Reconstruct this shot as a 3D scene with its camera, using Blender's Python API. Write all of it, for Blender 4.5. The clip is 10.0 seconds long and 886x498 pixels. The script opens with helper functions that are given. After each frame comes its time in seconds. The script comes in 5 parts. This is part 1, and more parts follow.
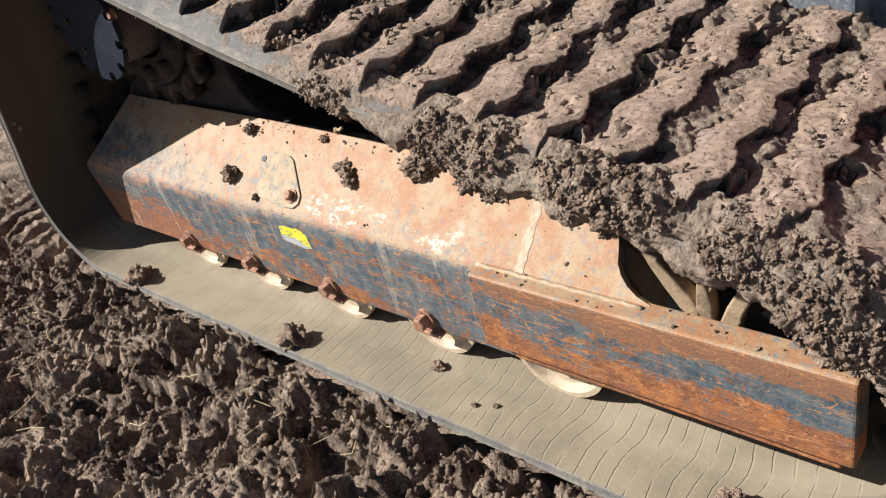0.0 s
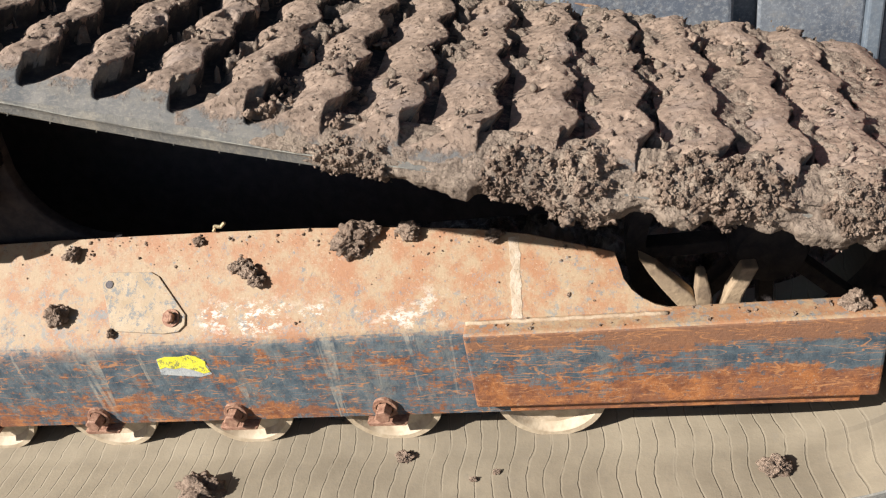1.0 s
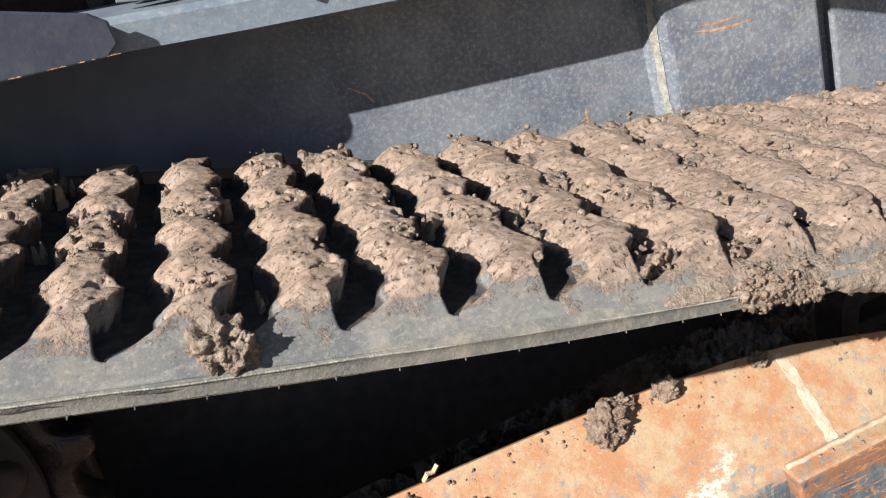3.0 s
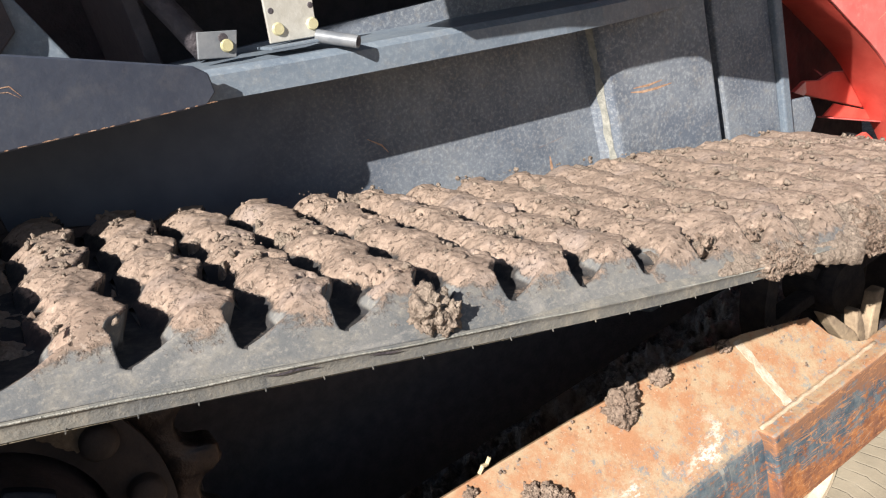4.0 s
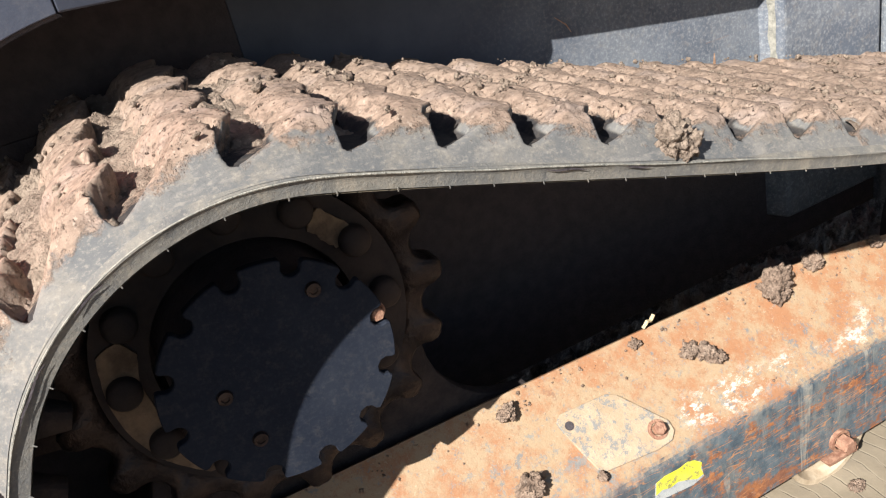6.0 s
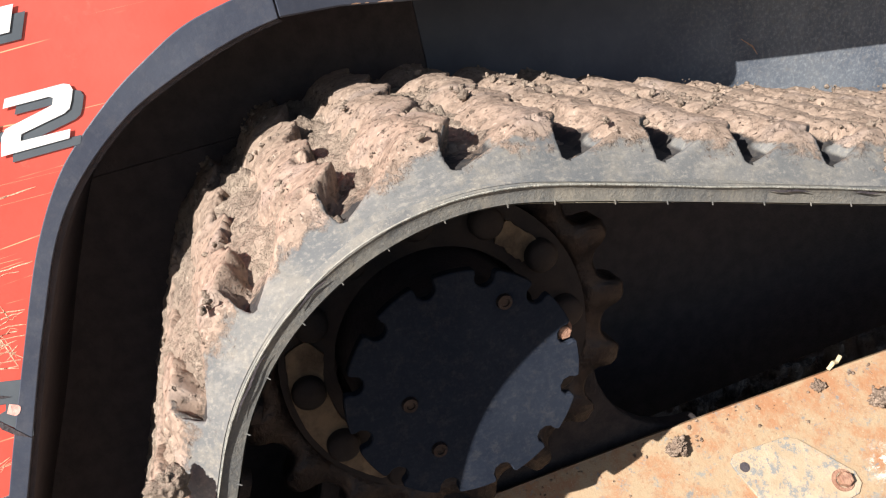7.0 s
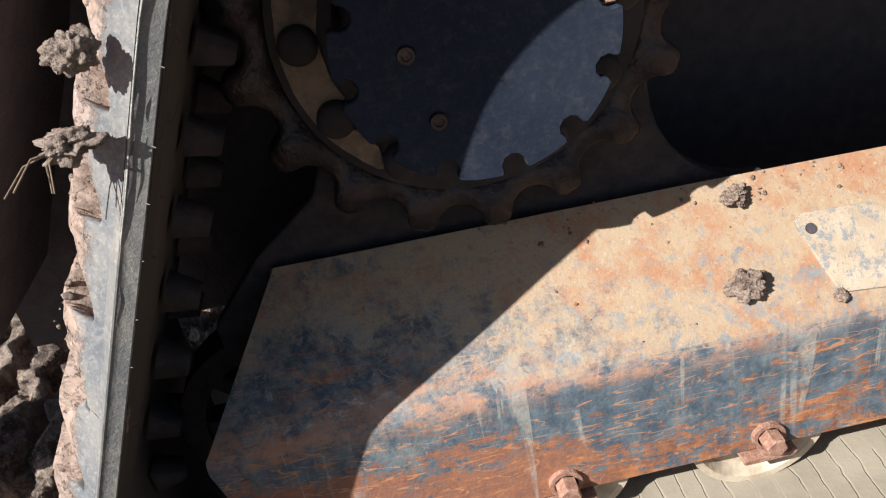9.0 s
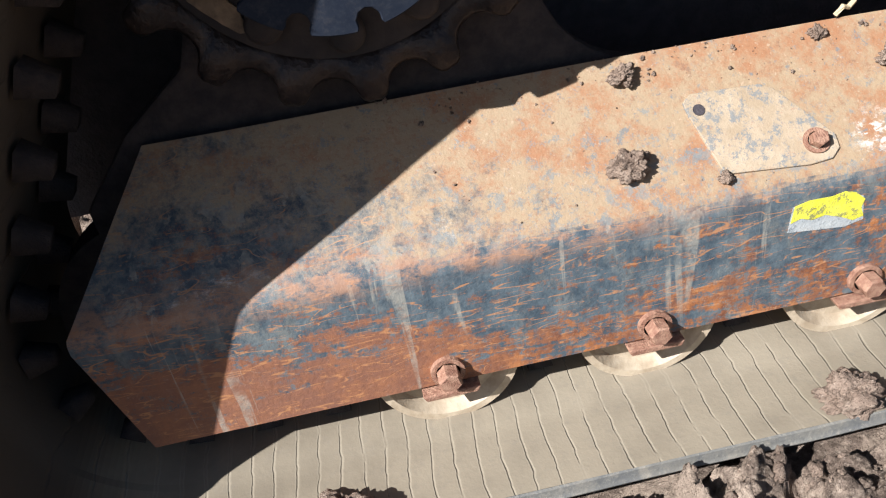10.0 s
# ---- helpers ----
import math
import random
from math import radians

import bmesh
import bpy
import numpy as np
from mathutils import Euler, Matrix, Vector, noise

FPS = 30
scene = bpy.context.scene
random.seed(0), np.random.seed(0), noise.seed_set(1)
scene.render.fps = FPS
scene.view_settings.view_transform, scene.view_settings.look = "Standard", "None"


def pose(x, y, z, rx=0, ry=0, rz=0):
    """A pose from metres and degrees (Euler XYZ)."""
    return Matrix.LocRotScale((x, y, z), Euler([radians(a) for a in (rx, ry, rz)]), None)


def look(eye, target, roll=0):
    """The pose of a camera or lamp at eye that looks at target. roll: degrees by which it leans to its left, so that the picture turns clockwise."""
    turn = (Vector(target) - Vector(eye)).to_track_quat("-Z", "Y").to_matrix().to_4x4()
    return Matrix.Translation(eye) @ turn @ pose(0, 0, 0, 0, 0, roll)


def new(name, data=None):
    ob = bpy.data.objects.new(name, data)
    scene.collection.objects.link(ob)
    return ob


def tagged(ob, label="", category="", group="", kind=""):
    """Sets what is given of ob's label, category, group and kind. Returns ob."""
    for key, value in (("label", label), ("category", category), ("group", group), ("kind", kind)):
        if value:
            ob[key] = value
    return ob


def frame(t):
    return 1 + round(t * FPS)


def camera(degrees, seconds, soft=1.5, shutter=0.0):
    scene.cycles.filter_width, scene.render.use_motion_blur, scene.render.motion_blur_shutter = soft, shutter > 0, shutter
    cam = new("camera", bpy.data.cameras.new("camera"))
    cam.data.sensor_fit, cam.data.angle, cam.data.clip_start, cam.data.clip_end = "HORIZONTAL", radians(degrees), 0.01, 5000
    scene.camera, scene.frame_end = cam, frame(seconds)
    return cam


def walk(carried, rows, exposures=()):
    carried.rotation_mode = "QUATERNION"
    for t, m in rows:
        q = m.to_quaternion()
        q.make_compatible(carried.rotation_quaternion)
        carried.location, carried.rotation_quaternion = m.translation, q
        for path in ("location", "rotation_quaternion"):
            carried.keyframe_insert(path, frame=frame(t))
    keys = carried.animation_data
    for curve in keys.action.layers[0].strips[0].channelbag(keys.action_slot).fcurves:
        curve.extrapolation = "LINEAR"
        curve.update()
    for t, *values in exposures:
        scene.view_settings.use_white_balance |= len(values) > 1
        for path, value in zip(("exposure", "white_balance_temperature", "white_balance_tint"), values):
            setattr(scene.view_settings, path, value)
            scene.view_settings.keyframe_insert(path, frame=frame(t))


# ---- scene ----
cam = camera(57.5, 10.0, soft=1.2)
PATH = [
    (0, (1.721, -0.737, 1.019), (0.466, 0.377, -0.068), -16.8),
    (0.5, (1.436, -0.773, 1.032), (0.564, 0.636, -0.088), -14.2),
    (1, (1.195, -0.906, 1.041), (0.79, 0.715, -0.059), -12.0),
    (1.5, (0.997, -0.926, 1.054), (0.872, 0.819, 0.084), -11.6),
    (2, (0.828, -0.796, 1.048), (0.726, 1.028, 0.234), -15.5),
    (2.2, (0.747, -0.813, 1.056), (0.721, 1.01, 0.233), -14.6),
    (3.3, (0.513, -0.651, 1.072), (0.953, 1.108, 0.228), -20.0),
    (3.5, (0.461, -0.662, 1.086), (1.008, 1.075, 0.259), -18.9),
    (4, (0.231, -0.72, 1.13), (1.033, 0.941, 0.358), -16.2),
    (4.5, (0.121, -0.768, 1.155), (1.01, 0.852, 0.39), -14.3),
    (5, (0.079, -0.785, 1.136), (0.948, 0.839, 0.356), -13.4),
    (5.5, (0.033, -0.766, 1.101), (0.796, 0.874, 0.247), -13.1),
    (5.7, (0.018, -0.755, 1.104), (0.715, 0.906, 0.236), -13.3),
    (6.8, (-0.064, -0.727, 1.116), (0.39, 1.052, 0.323), -13.9),
    (7, (-0.076, -0.708, 1.109), (0.311, 1.106, 0.36), -13.6),
    (7.5, (-0.115, -0.662, 1.101), (0.147, 1.184, 0.375), -11.5),
    (8, (-0.119, -0.64, 1.023), (0.048, 1.182, 0.216), -10.7),
    (8.5, (-0.092, -0.648, 0.939), (0.007, 1.115, 0.0), -11.2),
    (9, (-0.03, -0.668, 0.882), (0.051, 1.041, -0.154), -11.0),
    (9.5, (0.018, -0.691, 0.833), (0.118, 0.995, -0.239), -10.8),
    (10, (0.064, -0.705, 0.78), (0.166, 0.943, -0.347), -10.1),
]
EXPOSURES = [(0.0, 0.86, 6500, 10), (1.0, 0.80, 6500, 10), (2.2, 0.93, 6400, 10), (3.5, 1.1, 6400, 10), (4.5, 1.1, 6450, 10), (7.5, 1.1, 6400, 10), (8.5, 1.0, 6150, 10), (9.5, 1.0, 5950, 10), (10.0, 0.95, 5950, 10)]
walk(cam, [(t, look(eye, target, roll)) for t, eye, target, roll in PATH], EXPOSURES)

# ---------- light ----------
TRAVEL = Vector((1.45, 1.0, -1.42)).normalized()      # the way the sunlight goes
SUN_UP = math.asin(-TRAVEL.z)
world = bpy.data.worlds.new("sky")
scene.world = world
world.use_nodes = True
wt = world.node_tree
sky = wt.nodes.new("ShaderNodeTexSky")
sky.sky_type, sky.sun_disc = "NISHITA", False
sky.sun_elevation = SUN_UP
sky.sun_rotation = math.atan2(-TRAVEL.x, -TRAVEL.y)
wt.nodes["Background"].inputs["Strength"].default_value = 0.039
wt.links.new(sky.outputs["Color"], wt.nodes["Background"].inputs["Color"])
sun = new("sun", bpy.data.lights.new("sun", "SUN"))
sun.data.energy, sun.data.angle, sun.data.color = 5.0, radians(0.5), (1.0, 0.955, 0.90)
sun.matrix_world = look((-4, -3, 5), Vector((-4, -3, 5)) + TRAVEL)


# ---------- noise in numpy ----------
def hash3(i, j, k, seed):
    n = (i * 374761393 + j * 668265263 + k * 2147483647 + seed * 1274126177) & 0xFFFFFFFF
    n = ((n ^ (n >> 13)) * 1274126177) & 0xFFFFFFFF
    n = ((n ^ (n >> 16)) * 2246822519) & 0xFFFFFFFF
    return ((n ^ (n >> 15)) & 0xFFFFFF) / float(0xFFFFFF)


def vnoise(p, seed=0):
    """Value noise, 0 to 1, of an array of points n x 3."""
    p = np.asarray(p, float)
    b = np.floor(p).astype(np.int64)
    f = p - b
    f = f * f * (3 - 2 * f)
    out = 0
    for dx in (0, 1):
        for dy in (0, 1):
            for dz in (0, 1):
                w = (f[:, 0] if dx else 1 - f[:, 0]) * (f[:, 1] if dy else 1 - f[:, 1]) * (f[:, 2] if dz else 1 - f[:, 2])
                out = out + w * hash3(b[:, 0] + dx, b[:, 1] + dy, b[:, 2] + dz, seed)
    return out


def fbm(p, scale=1.0, octaves=4, seed=0, gain=0.5):
    p = np.asarray(p, float) * scale
    total, amp, norm = 0, 1.0, 0.0
    for o in range(octaves):
        total = total + amp * vnoise(p * 2.03 ** o + 17.3 * o, seed + o)
        norm += amp
        amp *= gain
    return total / norm


def smooth(a, b, x):
    t = np.clip((x - a) / (b - a), 0, 1)
    return t * t * (3 - 2 * t)


# ---------- materials ----------
class Mat:
    """A small builder of node materials in object coordinates."""

    def __init__(self, name, rough=0.8, metal=0.0, spec=0.3):
        self.m = bpy.data.materials.new(name)
        self.m.use_nodes = True
        self.t = self.m.node_tree
        self.b = self.t.nodes["Principled BSDF"]
        self.b.inputs["Roughness"].default_value = rough
        self.b.inputs["Metallic"].default_value = metal
        self.b.inputs["Specular IOR Level"].default_value = spec
        self.geo = self.t.nodes.new("ShaderNodeNewGeometry")
        self.pos = self.geo.outputs["Position"]
        self.hgt = None

    def node(self, kind, **kw):
        n = self.t.nodes.new(kind)
        for k, v in kw.items():
            n.inputs[k].default_value = v
        return n

    def link(self, a, b):
        self.t.links.new(a, b)

    def stretch(self, sx, sy, sz):
        n = self.t.nodes.new("ShaderNodeMapping")
        n.inputs["Scale"].default_value = (sx, sy, sz)
        self.link(self.pos, n.inputs["Vector"])
        return n.outputs["Vector"]

    def noise(self, scale, detail=5.0, rough=0.6, vec=None, distort=0.0):
        n = self.node("ShaderNodeTexNoise", Scale=scale, Detail=detail, Roughness=rough, Distortion=distort)
        self.link(vec or self.pos, n.inputs["Vector"])
        return n.outputs["Fac"]

    def voronoi(self, scale, feature="F1", vec=None):
        n = self.node("ShaderNodeTexVoronoi", Scale=scale)
        n.feature = feature
        self.link(vec or self.pos, n.inputs["Vector"])
        return n.outputs["Distance"]

    def ramp(self, fac, lo, hi):
        n = self.t.nodes.new("ShaderNodeMapRange")
        n.interpolation_type = "SMOOTHSTEP"
        n.inputs["From Min"].default_value, n.inputs["From Max"].default_value = lo, hi
        self.link(fac, n.inputs["Value"])
        return n.outputs["Result"]

    def math(self, op, a, b=0.0):
        n = self.t.nodes.new("ShaderNodeMath")
        n.operation = op
        for s, v in ((0, a), (1, b)):
            if isinstance(v, (int, float)):
                n.inputs[s].default_value = v
            else:
                self.link(v, n.inputs[s])
        return n.outputs[0]

    def mix(self, fac, a, b):
        n = self.t.nodes.new("ShaderNodeMix")
        n.data_type = "RGBA"
        for s, v in ((0, fac), (6, a), (7, b)):
            if isinstance(v, (int, float)):
                n.inputs[s].default_value = v
            elif isinstance(v, tuple):
                n.inputs[s].default_value = (*v, 1)
            else:
                self.link(v, n.inputs[s])
        return n.outputs[2]

    def axis(self, name):
        n = self.t.nodes.new("ShaderNodeSeparateXYZ")
        self.link(self.pos, n.inputs[0])
        return n.outputs[name]

    def normal(self, name):
        n = self.t.nodes.new("ShaderNodeSeparateXYZ")
        self.link(self.geo.outputs["True Normal"], n.inputs[0])
        return n.outputs[name]

    def colour(self, c):
        if isinstance(c, tuple):
            self.b.inputs["Base Color"].default_value = (*c, 1)
        else:
            self.link(c, self.b.inputs["Base Color"])

    def roughness(self, r):
        self.link(r, self.b.inputs["Roughness"])

    def bump(self, height, depth):
        n = self.node("ShaderNodeBump", Distance=depth)
        self.link(height, n.inputs["Height"])
        if self.hgt is not None:
            self.link(self.hgt, n.inputs["Normal"])
        self.hgt = n.outputs[0]
        self.link(self.hgt, self.b.inputs["Normal"])


def mud_material(name, dark, mid, light, crust, rough=1.0):
    m = Mat(name, 0.92, 0, 0.2)
    n1, n2 = m.noise(9, 6, 0.65), m.noise(55, 6, 0.7)
    c = m.mix(m.ramp(n1, 0.36, 0.64), dark, mid)
    c = m.mix(m.ramp(n2, 0.45, 0.75), c, light)
    if rough > 0.9:
        c = m.mix(m.math("MULTIPLY", m.ramp(m.noise(4.5, 7, 0.68), 0.50, 0.62), 0.6), c, light)
    c = m.mix(m.math("MULTIPLY", m.ramp(m.noise(240, 3), 0.58, 0.7), 0.6), c, crust)
    m.colour(c)
    m.bump(m.noise(140, 7, 0.75), 0.006 * rough)
    m.bump(m.ramp(m.noise(95, 6, 0.7), 0.45, 0.52), 0.0025 * rough)
    m.bump(m.noise(420, 3), 0.0015)
    return m.m


MUD = mud_material("ground_mud", (0.085, 0.062, 0.048), (0.28, 0.207, 0.158), (0.50, 0.39, 0.30), (0.55, 0.45, 0.36))
CAKE = mud_material("dried_mud", (0.228, 0.176, 0.138), (0.297, 0.233, 0.18), (0.365, 0.293, 0.228), (0.46, 0.37, 0.295), 0.5)
CLOD = mud_material("clod_mud", (0.225, 0.160, 0.120), (0.335, 0.245, 0.185), (0.43, 0.328, 0.252), (0.53, 0.42, 0.33), 0.8)


def rubber_material():
    """Grey-black rubber with dust."""
    m = Mat("dusty_rubber", 0.7, 0, 0.3)
    n1, n2 = m.noise(14, 6, 0.7), m.noise(90, 5, 0.7)
    c = m.mix(m.ramp(n1, 0.3, 0.7), (0.128, 0.130, 0.127), (0.195, 0.184, 0.158))
    c = m.mix(m.math("MULTIPLY", m.ramp(n2, 0.5, 0.75), 0.5), c, (0.30, 0.27, 0.22))
    wipe = m.noise(38, 7, 0.75, m.stretch(1, 1, 0.3))
    c = m.mix(m.math("MULTIPLY", m.ramp(wipe, 0.52, 0.68), 0.5), c, (0.34, 0.30, 0.235))
    c = m.mix(m.math("MULTIPLY", m.ramp(wipe, 0.45, 0.32), 0.7), c, (0.085, 0.090, 0.095))
    grain = m.noise(260, 5, 0.75)
    c = m.mix(m.math("MULTIPLY", m.ramp(grain, 0.52, 0.68), 0.4), c, (0.37, 0.335, 0.275))
    c = m.mix(m.math("MULTIPLY", m.ramp(grain, 0.44, 0.32), 0.35), c, (0.085, 0.085, 0.08))
    m.colour(c)
    m.bump(grain, 0.0006)
    m.bump(m.noise(60, 5, 0.6), 0.0012)
    m.bump(m.noise(400, 3), 0.0003)
    return m.m


def lug_material():
    """Lugs: smooth blue-grey rubber ends with tan smears, mud-crusted tops, groove shade in near black."""
    m = Mat("muddy_lug_rubber", 0.85, 0, 0.22)
    n1, n2 = m.noise(12, 6, 0.65), m.noise(70, 6, 0.7)
    rub = m.mix(m.ramp(n1, 0.3, 0.7), (0.105, 0.111, 0.116), (0.172, 0.168, 0.158))
    rub = m.mix(m.math("MULTIPLY", m.ramp(m.noise(38, 9, 0.8), 0.46, 0.62), 0.45), rub, (0.245, 0.22, 0.18))
    rub = m.mix(m.math("MULTIPLY", m.ramp(m.noise(45, 6, 0.7, m.stretch(0.35, 1, 1)), 0.54, 0.68), 0.4), rub, (0.30, 0.28, 0.25))
    grain = m.noise(260, 5, 0.75, m.stretch(0.6, 1, 1))
    rub = m.mix(m.math("MULTIPLY", m.ramp(grain, 0.50, 0.66), 0.35), rub, (0.36, 0.325, 0.27))
    rub = m.mix(m.math("MULTIPLY", m.ramp(grain, 0.44, 0.32), 0.3), rub, (0.075, 0.078, 0.08))
    mud = m.mix(m.ramp(n2, 0.35, 0.7), (0.215, 0.158, 0.120), (0.345, 0.256, 0.196))
    mud = m.mix(m.ramp(m.noise(16, 4, 0.6), 0.5, 0.75), mud, (0.285, 0.222, 0.185))
    mud = m.mix(m.math("MULTIPLY", m.ramp(m.noise(230, 3), 0.58, 0.7), 0.6), mud, (0.43, 0.35, 0.285))
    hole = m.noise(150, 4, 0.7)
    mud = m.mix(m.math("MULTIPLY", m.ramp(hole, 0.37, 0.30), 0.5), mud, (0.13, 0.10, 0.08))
    # near black away from the shoulder: groove shade put into the colour
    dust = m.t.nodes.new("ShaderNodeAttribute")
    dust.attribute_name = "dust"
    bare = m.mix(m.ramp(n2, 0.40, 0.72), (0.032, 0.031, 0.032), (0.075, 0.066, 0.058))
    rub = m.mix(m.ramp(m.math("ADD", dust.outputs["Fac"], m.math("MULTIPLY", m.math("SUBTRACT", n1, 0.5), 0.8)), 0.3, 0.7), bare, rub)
    attr = m.t.nodes.new("ShaderNodeAttribute")
    attr.attribute_name = "mud"
    k = m.math("ADD", attr.outputs["Fac"], m.math("MULTIPLY", m.math("SUBTRACT", m.noise(30, 8, 0.75), 0.5), 2.0))
    cover = m.ramp(k, 0.28, 0.62)
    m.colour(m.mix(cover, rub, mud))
    m.bump(m.math("MULTIPLY", cover, m.math("SUBTRACT", m.noise(110, 6, 0.68), 0.45)), 0.0009)
    m.bump(m.math("MULTIPLY", cover, m.ramp(m.noise(75, 6, 0.7), 0.44, 0.50)), 0.0006)
    m.bump(m.math("MULTIPLY", cover, m.math("SUBTRACT", m.ramp(hole, 0.32, 0.40), 0.9)), 0.0024)
    m.bump(m.noise(380, 3), 0.0004)
    return m.m


def belt_inside_material():
    """Inner face of the belt: pale dust, fine cross cracks; shade painted where it turns from above."""
    m = Mat("dusty_inner_belt", 0.85, 0, 0.2)
    n1, n2 = m.noise(7, 5, 0.6), m.noise(60, 5, 0.7)
    c = m.mix(m.ramp(n1, 0.3, 0.7), (0.20, 0.168, 0.122), (0.29, 0.245, 0.178))
    c = m.mix(m.math("MULTIPLY", m.ramp(n2, 0.5, 0.8), 0.5), c, (0.2, 0.175, 0.14))
    bend = m.math("MULTIPLY", m.noise(6, 2, 0.5), 0.03)
    bend2 = m.math("ADD", m.math("MULTIPLY", m.noise(60, 2, 0.5), 0.004), m.math("MULTIPLY", m.math("SINE", m.math("MULTIPLY", m.axis("Y"), 52.0)), m.math("MULTIPLY", m.ramp(m.axis("X"), 0.3, 0.9), 0.0035)))
    u = m.math("DIVIDE", m.math("ADD", m.math("ADD", m.axis("X"), bend), bend2), 0.027)
    line = m.math("ABSOLUTE", m.math("SUBTRACT", m.math("FRACT", u), 0.5))
    crack = m.math("SUBTRACT", 1.0, m.ramp(line, 0.012, 0.06))
    crack = m.math("MULTIPLY", crack, m.ramp(m.noise(16, 3), 0.36, 0.52))
    c = m.mix(m.math("MULTIPLY", m.ramp(m.math("ABSOLUTE", m.math("SUBTRACT", line, 0.07)), 0.045, 0.015), 0.25), c, (0.36, 0.315, 0.24))
    c = m.mix(m.math("MULTIPLY", crack, 0.26), c, m.mix(m.ramp(m.axis("X"), 0.30, 0.60), (0.37, 0.322, 0.245), (0.12, 0.097, 0.07)))
    # dust on the up-facing run; elsewhere darker, shade put into the colour
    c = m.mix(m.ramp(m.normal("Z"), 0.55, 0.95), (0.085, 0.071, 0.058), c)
    m.colour(c)
    m.bump(m.math("SUBTRACT", 1.0, crack), 0.0010)
    m.bump(m.noise(180, 4), 0.0005)
    return m.m


def frame_material(name, rusty=0.0):
    """Blue-grey paint, worn to rust in long scrapes; tan dust where the plate faces up; pale runs down its face."""
    m = Mat(name, 0.62, 0, 0.35)
    x, z = m.axis("X"), m.axis("Z")
    paint = m.mix(m.ramp(m.noise(34, 5, 0.7), 0.32, 0.68), (0.048, 0.070, 0.090), (0.121, 0.153, 0.171))
    paint = m.mix(m.math("MULTIPLY", m.ramp(m.noise(20, 9, 0.8, m.stretch(1, 1, 0.5)), 0.48, 0.66), 0.45), paint, (0.26, 0.25, 0.21))
    rust = m.mix(m.ramp(m.noise(48, 7, 0.75), 0.32, 0.68), (0.16, 0.062, 0.036), (0.42, 0.165, 0.058))
    rust = m.mix(m.ramp(m.noise(150, 4, 0.7), 0.58, 0.72), rust, (0.42, 0.27, 0.18))
    rust = m.mix(m.math("MULTIPLY", m.ramp(m.noise(19, 7, 0.75), 0.46, 0.60), 0.6), rust, (0.185, 0.088, 0.060))
    rust = m.mix(m.math("MULTIPLY", m.ramp(x, 0.24, 0.02), 0.6), rust, (0.235, 0.112, 0.075))
    patch = m.noise(11, 8, 0.75, m.stretch(0.6, 1, 1.3))
    scrape = m.noise(70, 5, 0.7, m.stretch(0.16, 1, 1.6), 0.6)
    speck = m.noise(80, 6, 0.8)
    w = m.math("ADD", m.math("MULTIPLY", patch, 0.45), m.math("ADD", m.math("MULTIPLY", scrape, 0.25), m.math("MULTIPLY", speck, 0.30)))
    w = m.math("ADD", w, m.math("MULTIPLY", m.ramp(z, 0.23, 0.135), 0.055))
    w = m.math("ADD", w, m.math("MULTIPLY", m.math("MULTIPLY", m.ramp(x, 0.22, -0.02), m.ramp(z, 0.262, 0.205)), 0.075))
    w = m.math("ADD", w, m.math("MULTIPLY", m.math("SUBTRACT", m.noise(42, 5, 0.7, m.stretch(1, 1, 0.12), 0.8), 0.5), 0.12))
    if rusty:
        w = m.math("ADD", w, m.math("ADD", m.math("MULTIPLY", m.ramp(z, 0.262, 0.292), 0.10), m.math("MULTIPLY", m.ramp(z, 0.245, 0.205), 0.09)))
        rust = m.mix(m.math("MULTIPLY", m.ramp(z, 0.245, 0.285), 0.75), rust, (0.23, 0.125, 0.078))
    edge = 0.515 - 0.004 * rusty
    c = m.mix(m.ramp(m.math("ADD", w, m.math("MULTIPLY", m.math("SUBTRACT", m.noise(190, 4, 0.7), 0.5), 0.10)), edge, edge + 0.065), paint, rust)
    for turn, off in ((0.08, 0.0), (-0.35, 4.0), (0.6, 8.0)):
        v = m.stretch(0.5, 1, 3.0)
        v.node.inputs["Rotation"].default_value = (0, turn, 0)
        v.node.inputs["Location"].default_value = (off, 0, off)
        line = m.math("ABSOLUTE", m.math("SUBTRACT", m.noise(16, 2, 0.5, v, 0.5), 0.5))
        line = m.math("MULTIPLY", m.ramp(line, 0.010, 0.003), m.ramp(m.noise(26 + off, 4, 0.7), 0.47 - 0.04 * rusty, 0.56 - 0.05 * rusty))
        c = m.mix(m.math("MULTIPLY", line, 0.75), c, (0.47, 0.22, 0.095))
    runs = m.noise(30, 5, 0.62, m.stretch(1.0, 1, 0.05), 0.7)
    runs = m.math("SUBTRACT", runs, m.math("MULTIPLY", m.math("SUBTRACT", 0.30, z), 0.35))
    runs = m.math("MULTIPLY", m.ramp(runs, 0.555, 0.60), m.ramp(m.noise(9, 5, 0.7), 0.40, 0.56))
    runs = m.math("MULTIPLY", runs, m.math("ADD", 0.55, m.math("MULTIPLY", m.ramp(m.noise(120, 4, 0.7), 0.35, 0.6), 0.45)))
    c = m.mix(m.math("MULTIPLY", runs, 0.62 * (1.0 - rusty)), c, (0.37, 0.345, 0.285))
    if not rusty:
        band = m.math("MULTIPLY", m.math("MULTIPLY", m.ramp(z, 0.272, 0.298), m.ramp(z, 0.335, 0.312)), m.ramp(x, 0.50, 0.25))
        band = m.math("MULTIPLY", band, m.ramp(m.noise(36, 8, 0.8, m.stretch(0.6, 1, 1)), 0.42, 0.58))
        c = m.mix(m.math("MULTIPLY", band, 0.75), c, (0.40, 0.215, 0.125))
    up = m.normal("Z")
